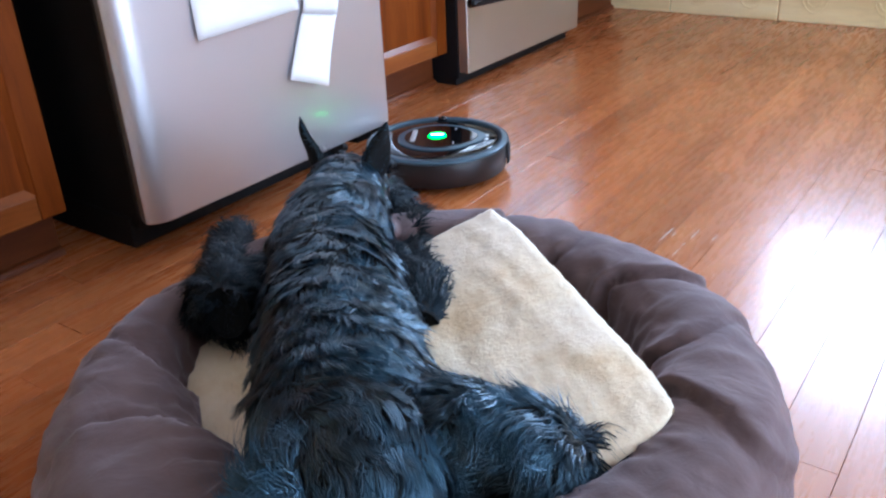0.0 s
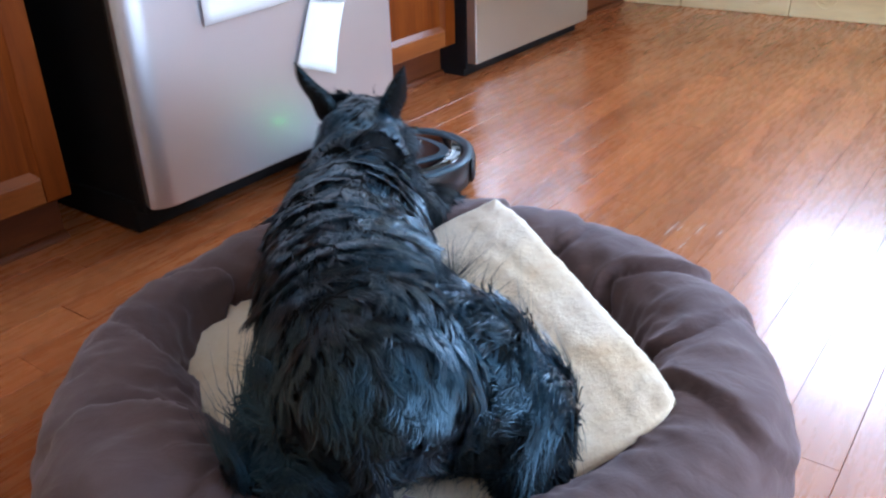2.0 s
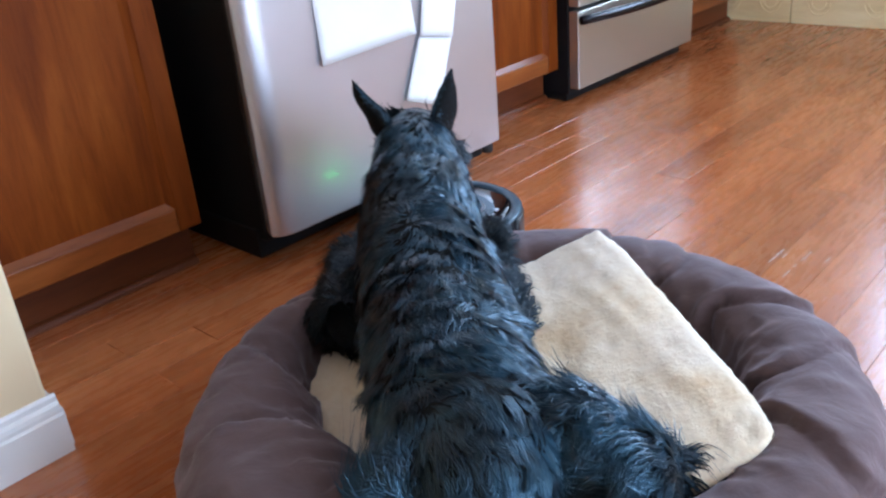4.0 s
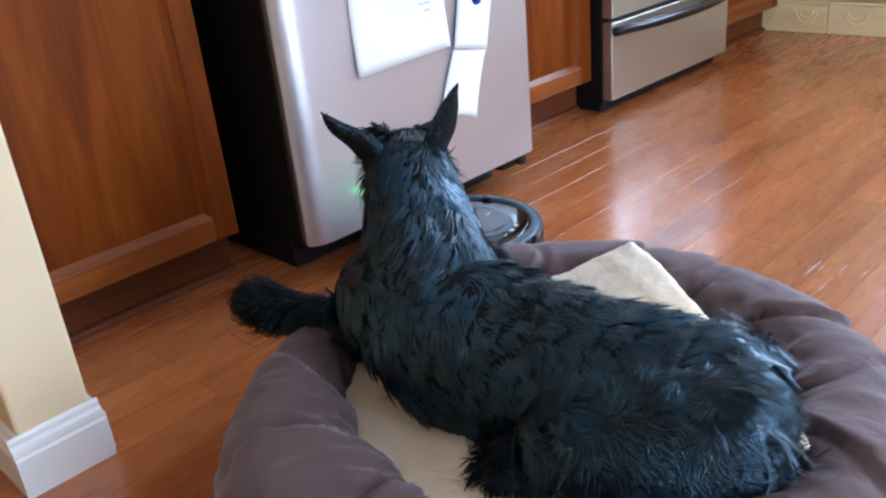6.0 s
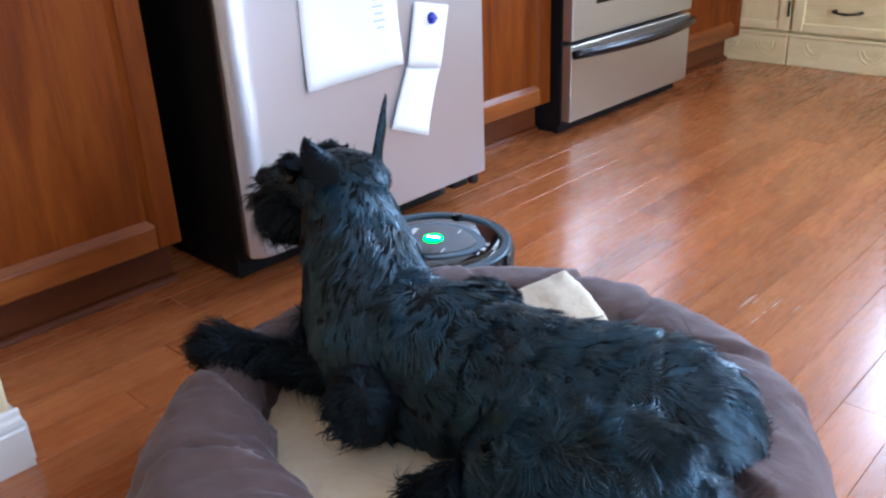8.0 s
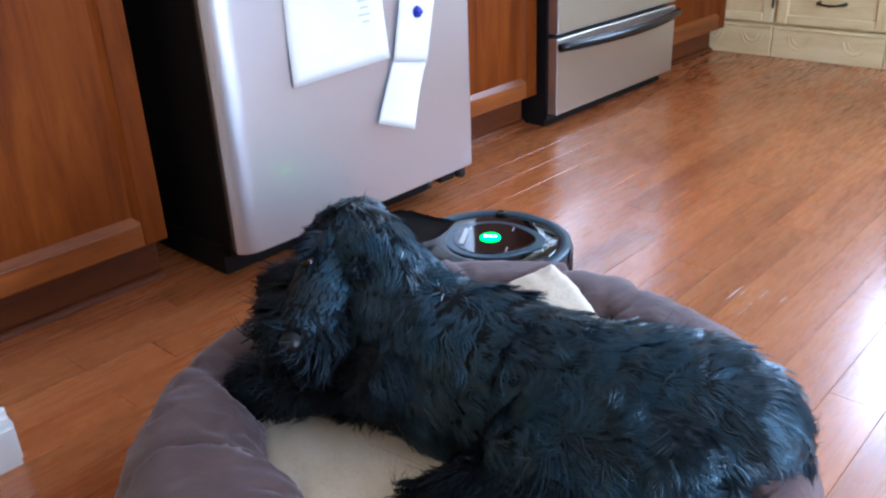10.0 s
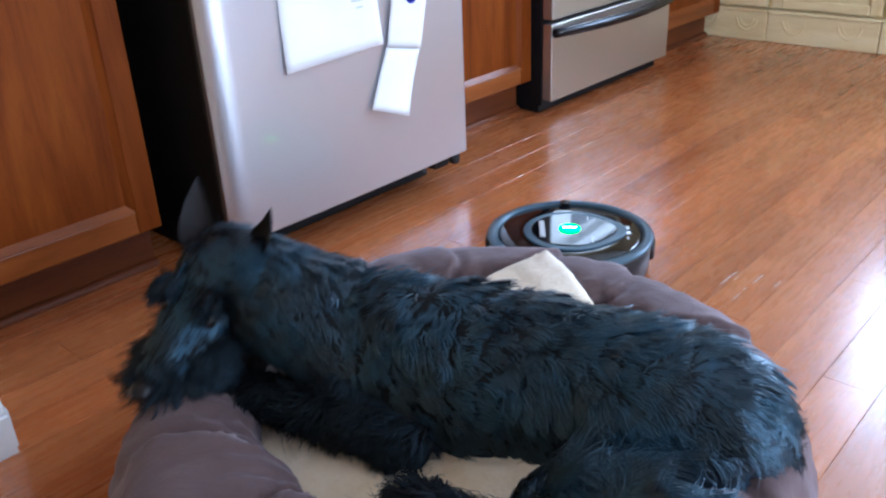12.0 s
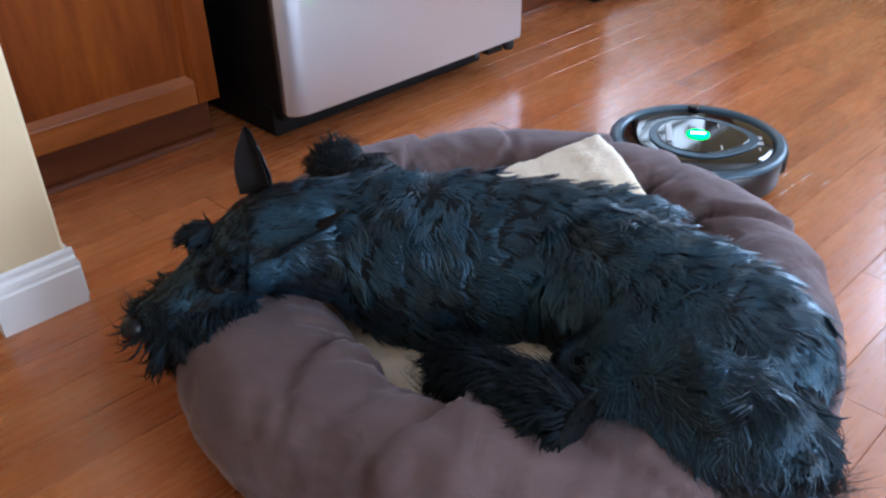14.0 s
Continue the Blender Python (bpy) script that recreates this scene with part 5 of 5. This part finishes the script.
    walk(arm_r, [
        (0, bone((0.694, -0.049, 0.138), (0.557, 0.017, 0.159))),
        (0.5, bone((0.694, -0.049, 0.138), (0.557, 0.017, 0.159))),
        (1.1, bone((0.694, -0.049, 0.138), (0.551, 0.023, 0.159))),
        (1.3, bone((0.558, -0.068, 0.232), (0.561, 0.045, 0.201))),
        (1.5, bone((0.549, -0.040, 0.293), (0.558, 0.074, 0.221))),
        (2, bone((0.585, -0.042, 0.288), (0.575, 0.052, 0.231))),
        (2.2, bone((0.623, -0.056, 0.244), (0.617, -0.043, 0.239))),
        (2.5, bone((0.694, -0.049, 0.138), (0.613, -0.087, 0.217))),
        (2.8, bone((0.674, -0.083, 0.149), (0.568, -0.082, 0.227))),
        (3, bone((0.674, -0.083, 0.149), (0.554, -0.086, 0.236))),
        (3.5, bone((0.674, -0.083, 0.149), (0.550, -0.078, 0.237))),
        (4, bone((0.674, -0.083, 0.149), (0.586, -0.059, 0.236))),
        (4.2, bone((0.674, -0.083, 0.149), (0.600, -0.068, 0.237))),
        (6.3, bone((0.651, -0.184, 0.200), (0.638, -0.162, 0.208))),
        (6.5, bone((0.654, -0.181, 0.200), (0.637, -0.157, 0.208))),
        (7, bone((0.656, -0.178, 0.200), (0.620, -0.138, 0.208))),
        (9.3, bone((0.675, -0.100, 0.210), (0.692, -0.109, 0.219))),
        (9.5, bone((0.675, -0.098, 0.210), (0.697, -0.106, 0.219))),
        (9.7, bone((0.675, -0.098, 0.210), (0.700, -0.106, 0.218))),
        (10, bone((0.675, -0.100, 0.210), (0.707, -0.106, 0.218))),
        (10.3, bone((0.676, -0.102, 0.210), (0.692, -0.111, 0.219))),
        (10.5, bone((0.675, -0.100, 0.209), (0.681, -0.111, 0.219))),
        (10.8, bone((0.676, -0.104, 0.210), (0.688, -0.114, 0.219))),
        (11, bone((0.676, -0.107, 0.210), (0.691, -0.116, 0.219))),
        (11.5, bone((0.676, -0.105, 0.210), (0.694, -0.114, 0.219))),
        (11.8, bone((0.674, -0.099, 0.196), (0.647, -0.118, 0.209))),
        (12, bone((0.702, -0.135, 0.177), (0.633, -0.157, 0.204))),
        (12.3, bone((0.692, -0.263, 0.180), (0.637, -0.241, 0.204))),
        (12.5, bone((0.678, -0.299, 0.182), (0.636, -0.269, 0.204))),
        (13, bone((0.685, -0.283, 0.181), (0.635, -0.256, 0.204))),
        (13.5, bone((0.684, -0.287, 0.185), (0.653, -0.269, 0.204))),
        (14, bone((0.678, -0.300, 0.186), (0.653, -0.282, 0.204))),
    ])
    walk(thigh_l, [
        (0, bone((0.794, -0.362, 0.152), (0.815, -0.420, 0.140))),
        (0.5, bone((0.797, -0.362, 0.152), (0.815, -0.420, 0.140))),
        (1.1, bone((0.799, -0.358, 0.152), (0.815, -0.420, 0.140))),
        (1.3, bone((0.842, -0.348, 0.228), (0.815, -0.395, 0.185))),
        (1.5, bone((0.848, -0.318, 0.266), (0.815, -0.395, 0.185))),
        (2, bone((0.845, -0.333, 0.267), (0.815, -0.395, 0.185))),
        (2.2, bone((0.840, -0.349, 0.232), (0.815, -0.395, 0.185))),
        (2.5, bone((0.798, -0.368, 0.178), (0.815, -0.420, 0.140))),
        (2.8, bone((0.794, -0.376, 0.178), (0.815, -0.420, 0.140))),
        (3, bone((0.802, -0.383, 0.179), (0.815, -0.420, 0.140))),
        (3.5, bone((0.820, -0.373, 0.179), (0.815, -0.420, 0.140))),
        (4, bone((0.802, -0.358, 0.179), (0.815, -0.420, 0.140))),
        (4.2, bone((0.811, -0.364, 0.188), (0.815, -0.420, 0.140))),
        (6.3, bone((1.000, -0.199, 0.210), (0.832, -0.301, 0.196))),
        (6.5, bone((1.000, -0.199, 0.210), (0.832, -0.301, 0.196))),
        (7, bone((1.000, -0.199, 0.210), (0.832, -0.301, 0.196))),
        (9.3, bone((1.039, -0.156, 0.200), (0.875, -0.230, 0.196))),
        (9.5, bone((1.039, -0.156, 0.200), (0.875, -0.230, 0.196))),
        (9.7, bone((1.039, -0.156, 0.200), (0.875, -0.230, 0.196))),
        (10, bone((1.039, -0.156, 0.200), (0.875, -0.230, 0.196))),
        (10.3, bone((1.039, -0.156, 0.200), (0.875, -0.230, 0.196))),
        (10.5, bone((1.039, -0.156, 0.200), (0.875, -0.230, 0.196))),
        (10.8, bone((1.039, -0.156, 0.200), (0.875, -0.230, 0.196))),
        (11, bone((1.039, -0.156, 0.200), (0.875, -0.230, 0.196))),
        (11.5, bone((1.039, -0.156, 0.200), (0.875, -0.230, 0.196))),
        (11.8, bone((1.039, -0.156, 0.200), (0.875, -0.230, 0.196))),
        (12, bone((1.148, -0.243, 0.179), (0.945, -0.296, 0.183))),
        (12.3, bone((1.148, -0.243, 0.179), (0.945, -0.296, 0.183))),
        (12.5, bone((1.148, -0.243, 0.179), (0.945, -0.296, 0.183))),
        (13, bone((1.148, -0.243, 0.179), (0.945, -0.296, 0.183))),
        (13.5, bone((1.148, -0.243, 0.179), (0.945, -0.296, 0.183))),
        (14, bone((1.148, -0.243, 0.179), (0.945, -0.296, 0.183))),
    ])
    walk(thigh_r, [
        (0, bone((0.869, -0.288, 0.162), (0.970, -0.240, 0.150))),
        (0.5, bone((0.872, -0.288, 0.162), (0.970, -0.240, 0.150))),
        (1.1, bone((0.873, -0.283, 0.162), (0.970, -0.240, 0.150))),
        (1.3, bone((0.890, -0.304, 0.238), (0.965, -0.235, 0.185))),
        (1.5, bone((0.895, -0.273, 0.276), (0.965, -0.235, 0.185))),
        (2, bone((0.893, -0.289, 0.277), (0.965, -0.235, 0.185))),
        (2.2, bone((0.885, -0.301, 0.242), (0.965, -0.235, 0.185))),
        (2.5, bone((0.866, -0.288, 0.188), (0.970, -0.240, 0.150))),
        (2.8, bone((0.858, -0.292, 0.188), (0.970, -0.240, 0.150))),
        (3, bone((0.863, -0.299, 0.189), (0.970, -0.240, 0.150))),
        (3.5, bone((0.878, -0.286, 0.189), (0.970, -0.240, 0.150))),
        (4, bone((0.869, -0.276, 0.189), (0.970, -0.240, 0.150))),
        (4.2, bone((0.878, -0.282, 0.198), (0.970, -0.240, 0.150))),
        (6.3, bone((0.932, -0.092, 0.182), (0.950, 0.040, 0.140))),
        (6.5, bone((0.936, -0.084, 0.182), (0.950, 0.040, 0.140))),
        (7, bone((0.922, -0.061, 0.182), (0.950, 0.040, 0.140))),
        (9.3, bone((0.997, -0.016, 0.192), (0.950, 0.060, 0.140))),
        (9.5, bone((1.001, -0.014, 0.192), (0.950, 0.060, 0.140))),
        (9.7, bone((1.000, -0.017, 0.192), (0.950, 0.060, 0.140))),
        (10, bone((1.004, -0.018, 0.192), (0.950, 0.060, 0.140))),
        (10.3, bone((1.007, -0.014, 0.192), (0.950, 0.060, 0.140))),
        (10.5, bone((1.015, -0.016, 0.191), (0.950, 0.060, 0.140))),
        (10.8, bone((1.018, -0.020, 0.191), (0.950, 0.060, 0.140))),
        (11, bone((1.019, -0.022, 0.192), (0.950, 0.060, 0.140))),
        (11.5, bone((1.024, -0.020, 0.191), (0.950, 0.060, 0.140))),
        (11.8, bone((1.023, -0.023, 0.190), (0.950, 0.060, 0.140))),
        (12, bone((1.007, -0.041, 0.190), (0.950, 0.060, 0.120))),
        (12.3, bone((0.995, -0.061, 0.185), (0.950, 0.060, 0.120))),
        (12.5, bone((0.991, -0.061, 0.180), (0.950, 0.060, 0.120))),
        (13, bone((0.997, -0.076, 0.181), (0.950, 0.060, 0.120))),
        (13.5, bone((1.044, -0.107, 0.171), (0.950, 0.060, 0.120))),
        (14, bone((1.049, -0.120, 0.171), (0.950, 0.060, 0.120))),
    ])
    walk(shank_l, [
        (0, bone((0.815, -0.420, 0.140), (0.760, -0.400, 0.110))),
        (0.5, bone((0.815, -0.420, 0.140), (0.760, -0.400, 0.110))),
        (1.1, bone((0.815, -0.420, 0.140), (0.760, -0.400, 0.110))),
        (1.3, bone((0.815, -0.395, 0.185), (0.850, -0.455, 0.090))),
        (1.5, bone((0.815, -0.395, 0.185), (0.850, -0.455, 0.090))),
        (2, bone((0.815, -0.395, 0.185), (0.850, -0.455, 0.090))),
        (2.2, bone((0.815, -0.395, 0.185), (0.850, -0.455, 0.090))),
        (2.5, bone((0.815, -0.420, 0.140), (0.760, -0.400, 0.110))),
        (2.8, bone((0.815, -0.420, 0.140), (0.760, -0.400, 0.110))),
        (3, bone((0.815, -0.420, 0.140), (0.760, -0.400, 0.110))),
        (3.5, bone((0.815, -0.420, 0.140), (0.760, -0.400, 0.110))),
        (4, bone((0.815, -0.420, 0.140), (0.760, -0.400, 0.110))),
        (4.2, bone((0.815, -0.420, 0.140), (0.760, -0.400, 0.110))),
        (6.3, bone((0.920, -0.220, 0.190), (0.760, -0.310, 0.100))),
        (6.5, bone((0.920, -0.220, 0.190), (0.760, -0.310, 0.100))),
        (7, bone((0.920, -0.220, 0.190), (0.760, -0.310, 0.100))),
        (9.3, bone((0.950, -0.220, 0.180), (0.790, -0.320, 0.100))),
        (9.5, bone((0.950, -0.220, 0.180), (0.790, -0.320, 0.100))),
        (9.7, bone((0.950, -0.220, 0.180), (0.790, -0.320, 0.100))),
        (10, bone((0.950, -0.220, 0.180), (0.790, -0.320, 0.100))),
        (10.3, bone((0.950, -0.220, 0.180), (0.790, -0.320, 0.100))),
        (10.5, bone((0.950, -0.220, 0.180), (0.790, -0.320, 0.100))),
        (10.8, bone((0.950, -0.220, 0.180), (0.790, -0.320, 0.100))),
        (11, bone((0.950, -0.220, 0.180), (0.790, -0.320, 0.100))),
        (11.5, bone((0.950, -0.220, 0.180), (0.790, -0.320, 0.100))),
        (11.8, bone((0.950, -0.220, 0.180), (0.790, -0.320, 0.100))),
        (12, bone((1.024, -0.356, 0.177), (0.768, -0.343, 0.142))),
        (12.3, bone((1.024, -0.356, 0.177), (0.768, -0.343, 0.142))),
        (12.5, bone((1.024, -0.356, 0.177), (0.768, -0.343, 0.142))),
        (13, bone((1.024, -0.356, 0.177), (0.768, -0.343, 0.142))),
        (13.5, bone((1.024, -0.356, 0.177), (0.768, -0.343, 0.142))),
        (14, bone((1.024, -0.356, 0.177), (0.768, -0.343, 0.142))),
    ])
    walk(shank_r, [
        (0, bone((0.970, -0.240, 0.150), (1.050, -0.160, 0.120))),
        (0.5, bone((0.970, -0.240, 0.150), (1.050, -0.160, 0.120))),
        (1.1, bone((0.970, -0.240, 0.150), (1.050, -0.160, 0.120))),
        (1.3, bone((0.965, -0.235, 0.185), (1.015, -0.285, 0.100))),
        (1.5, bone((0.965, -0.235, 0.185), (1.015, -0.285, 0.100))),
        (2, bone((0.965, -0.235, 0.185), (1.015, -0.285, 0.100))),
        (2.2, bone((0.965, -0.235, 0.185), (1.015, -0.285, 0.100))),
        (2.5, bone((0.970, -0.240, 0.150), (1.050, -0.160, 0.120))),
        (2.8, bone((0.970, -0.240, 0.150), (1.050, -0.160, 0.120))),
        (3, bone((0.970, -0.240, 0.150), (1.050, -0.160, 0.120))),
        (3.5, bone((0.970, -0.240, 0.150), (1.050, -0.160, 0.120))),
        (4, bone((0.970, -0.240, 0.150), (1.050, -0.160, 0.120))),
        (4.2, bone((0.970, -0.240, 0.150), (1.050, -0.160, 0.120))),
        (6.3, bone((0.950, 0.040, 0.140), (0.880, 0.060, 0.110))),
        (6.5, bone((0.950, 0.040, 0.140), (0.880, 0.060, 0.110))),
        (7, bone((0.950, 0.040, 0.140), (0.880, 0.060, 0.110))),
        (9.3, bone((0.950, 0.060, 0.140), (0.880, 0.060, 0.110))),
        (9.5, bone((0.950, 0.060, 0.140), (0.880, 0.060, 0.110))),
        (9.7, bone((0.950, 0.060, 0.140), (0.880, 0.060, 0.110))),
        (10, bone((0.950, 0.060, 0.140), (0.880, 0.060, 0.110))),
        (10.3, bone((0.950, 0.060, 0.140), (0.880, 0.060, 0.110))),
        (10.5, bone((0.950, 0.060, 0.140), (0.880, 0.060, 0.110))),
        (10.8, bone((0.950, 0.060, 0.140), (0.880, 0.060, 0.110))),
        (11, bone((0.950, 0.060, 0.140), (0.880, 0.060, 0.110))),
        (11.5, bone((0.950, 0.060, 0.140), (0.880, 0.060, 0.110))),
        (11.8, bone((0.950, 0.060, 0.140), (0.880, 0.060, 0.110))),
        (12, bone((0.950, 0.060, 0.120), (0.860, 0.060, 0.100))),
        (12.3, bone((0.950, 0.060, 0.120), (0.860, 0.060, 0.100))),
        (12.5, bone((0.950, 0.060, 0.120), (0.860, 0.060, 0.100))),
        (13, bone((0.950, 0.060, 0.120), (0.860, 0.060, 0.100))),
        (13.5, bone((0.950, 0.060, 0.120), (0.860, 0.060, 0.100))),
        (14, bone((0.950, 0.060, 0.120), (0.860, 0.060, 0.100))),
    ])
    walk(tail, [
        (0, bone((0.889, -0.395, 0.168), (0.917, -0.423, 0.117))),
        (0.5, bone((0.892, -0.394, 0.168), (0.920, -0.423, 0.117))),
        (1.1, bone((0.894, -0.389, 0.168), (0.923, -0.417, 0.117))),
        (1.3, bone((0.906, -0.411, 0.251), (0.933, -0.440, 0.203))),
        (1.5, bone((0.912, -0.379, 0.293), (0.939, -0.408, 0.246))),
        (2, bone((0.909, -0.396, 0.292), (0.935, -0.426, 0.244))),
        (2.2, bone((0.905, -0.407, 0.248), (0.933, -0.436, 0.196))),
        (2.5, bone((0.895, -0.392, 0.184), (0.925, -0.417, 0.128))),
        (2.8, bone((0.892, -0.394, 0.184), (0.924, -0.418, 0.127))),
        (3, bone((0.900, -0.399, 0.183), (0.932, -0.422, 0.126))),
        (3.5, bone((0.919, -0.385, 0.183), (0.952, -0.407, 0.126))),
        (4, bone((0.899, -0.379, 0.183), (0.930, -0.404, 0.125))),
        (4.2, bone((0.909, -0.385, 0.193), (0.939, -0.410, 0.137))),
        (6.3, bone((1.044, -0.107, 0.207), (1.082, -0.097, 0.154))),
        (6.5, bone((1.049, -0.099, 0.207), (1.087, -0.088, 0.154))),
        (7, bone((1.034, -0.074, 0.207), (1.073, -0.063, 0.154))),
        (9.3, bone((1.111, -0.026, 0.217), (1.149, -0.013, 0.164))),
        (9.5, bone((1.115, -0.024, 0.217), (1.153, -0.011, 0.164))),
        (9.7, bone((1.114, -0.027, 0.217), (1.152, -0.015, 0.164))),
        (10, bone((1.118, -0.028, 0.217), (1.156, -0.016, 0.164))),
        (10.3, bone((1.121, -0.024, 0.217), (1.159, -0.011, 0.164))),
        (10.5, bone((1.128, -0.027, 0.217), (1.166, -0.016, 0.164))),
        (10.8, bone((1.131, -0.031, 0.217), (1.169, -0.020, 0.164))),
        (11, bone((1.132, -0.033, 0.217), (1.170, -0.022, 0.164))),
        (11.5, bone((1.137, -0.031, 0.217), (1.175, -0.020, 0.164))),
        (11.8, bone((1.136, -0.038, 0.218), (1.174, -0.027, 0.167))),
        (12, bone((1.121, -0.051, 0.219), (1.159, -0.038, 0.167))),
        (12.3, bone((1.113, -0.053, 0.213), (1.148, -0.034, 0.162))),
        (12.5, bone((1.109, -0.047, 0.208), (1.144, -0.026, 0.156))),
        (13, bone((1.115, -0.069, 0.208), (1.150, -0.051, 0.156))),
        (13.5, bone((1.190, -0.186, 0.190), (1.257, -0.208, 0.150))),
        (14, bone((1.190, -0.186, 0.190), (1.257, -0.208, 0.150))),
    ])
    walk(ear_l, [
        (0, ear_turn(-1, 0, 0)),
        (1.5, ear_turn(-1, 0, 0)),
        (2, ear_turn(-1, 0, 10)),
        (2.5, ear_turn(-1, 0, 0)),
        (3, ear_turn(-1, 0, 0)),
        (4, ear_turn(-1, 0, 8)),
        (6.3, ear_turn(-1, 0, 25)),
        (7.2, ear_turn(-1, 10, 20)),
        (9.3, ear_turn(-1, 0, 0)),
        (9.5, ear_turn(-1, 10, 38)),
        (9.7, ear_turn(-1, 10, 44)),
        (10, ear_turn(-1, 10, 46)),
        (10.3, ear_turn(-1, 15, 30)),
        (10.5, ear_turn(-1, 0, 20)),
        (11, ear_turn(-1, 0, -12)),
        (11.5, ear_turn(-1, 0, -12)),
        (12, ear_turn(-1, 15, 0)),
        (12.5, ear_turn(-1, 60, 0)),
        (14, ear_turn(-1, 65, 0)),
    ])
    walk(ear_r, [
        (0, ear_turn(1, 0, 0)),
        (1.5, ear_turn(1, 0, 0)),
        (2, ear_turn(1, 20, 0)),
        (2.5, ear_turn(1, 0, 0)),
        (3, ear_turn(1, 0, 0)),
        (4, ear_turn(1, 0, -5)),
        (6.3, ear_turn(1, 0, 5)),
        (7.2, ear_turn(1, 0, 0)),
        (9.3, ear_turn(1, 0, 0)),
        (9.5, ear_turn(1, 70, 80)),
        (9.7, ear_turn(1, 90, 100)),
        (10, ear_turn(1, 90, 100)),
        (10.3, ear_turn(1, 30, 30)),
        (10.5, ear_turn(1, 0, 0)),
        (11, ear_turn(1, 0, 0)),
        (11.5, ear_turn(1, 0, 0)),
        (12, ear_turn(1, 50, 10)),
        (12.5, ear_turn(1, 15, 0)),
        (14, ear_turn(1, 12, -10)),
    ])
    walk(robot, [
        (0, pose(0.186, 0.714, 0, 0, 0, 30)),
        (0.5, pose(0.183, 0.652, 0, 0, 0, 30)),
        (1, pose(0.188, 0.600, 0, 0, 0, 28)),
        (1.5, pose(0.190, 0.560, 0, 0, 0, 25)),
        (2, pose(0.188, 0.535, 0, 0, 0, 25)),
        (2.5, pose(0.190, 0.475, 0, 0, 0, 25)),
        (3, pose(0.190, 0.425, 0, 0, 0, 25)),
        (3.5, pose(0.190, 0.385, 0, 0, 0, 22)),
        (4, pose(0.185, 0.335, 0, 0, 0, 20)),
        (6.5, pose(0.172, 0.300, 0, 0, 0, 20)),
        (7, pose(0.168, 0.312, 0, 0, 0, 22)),
        (7.2, pose(0.172, 0.318, 0, 0, 0, 22)),
        (9.3, pose(0.325, 0.385, 0, 0, 0, 25)),
        (9.5, pose(0.338, 0.395, 0, 0, 0, 27)),
        (10, pose(0.352, 0.409, 0, 0, 0, 30)),
        (10.5, pose(0.406, 0.442, 0, 0, 0, 35)),
        (11, pose(0.448, 0.455, 0, 0, 0, 35)),
        (11.5, pose(0.453, 0.460, 0, 0, 0, 36)),
        (12, pose(0.507, 0.492, 0, 0, 0, 38)),
        (12.5, pose(0.556, 0.507, 0, 0, 0, 38)),
        (13, pose(0.596, 0.507, 0, 0, 0, 38)),
        (13.5, pose(0.612, 0.512, 0, 0, 0, 36)),
        (14, pose(0.665, 0.527, 0, 0, 0, 34)),
    ])


motions()
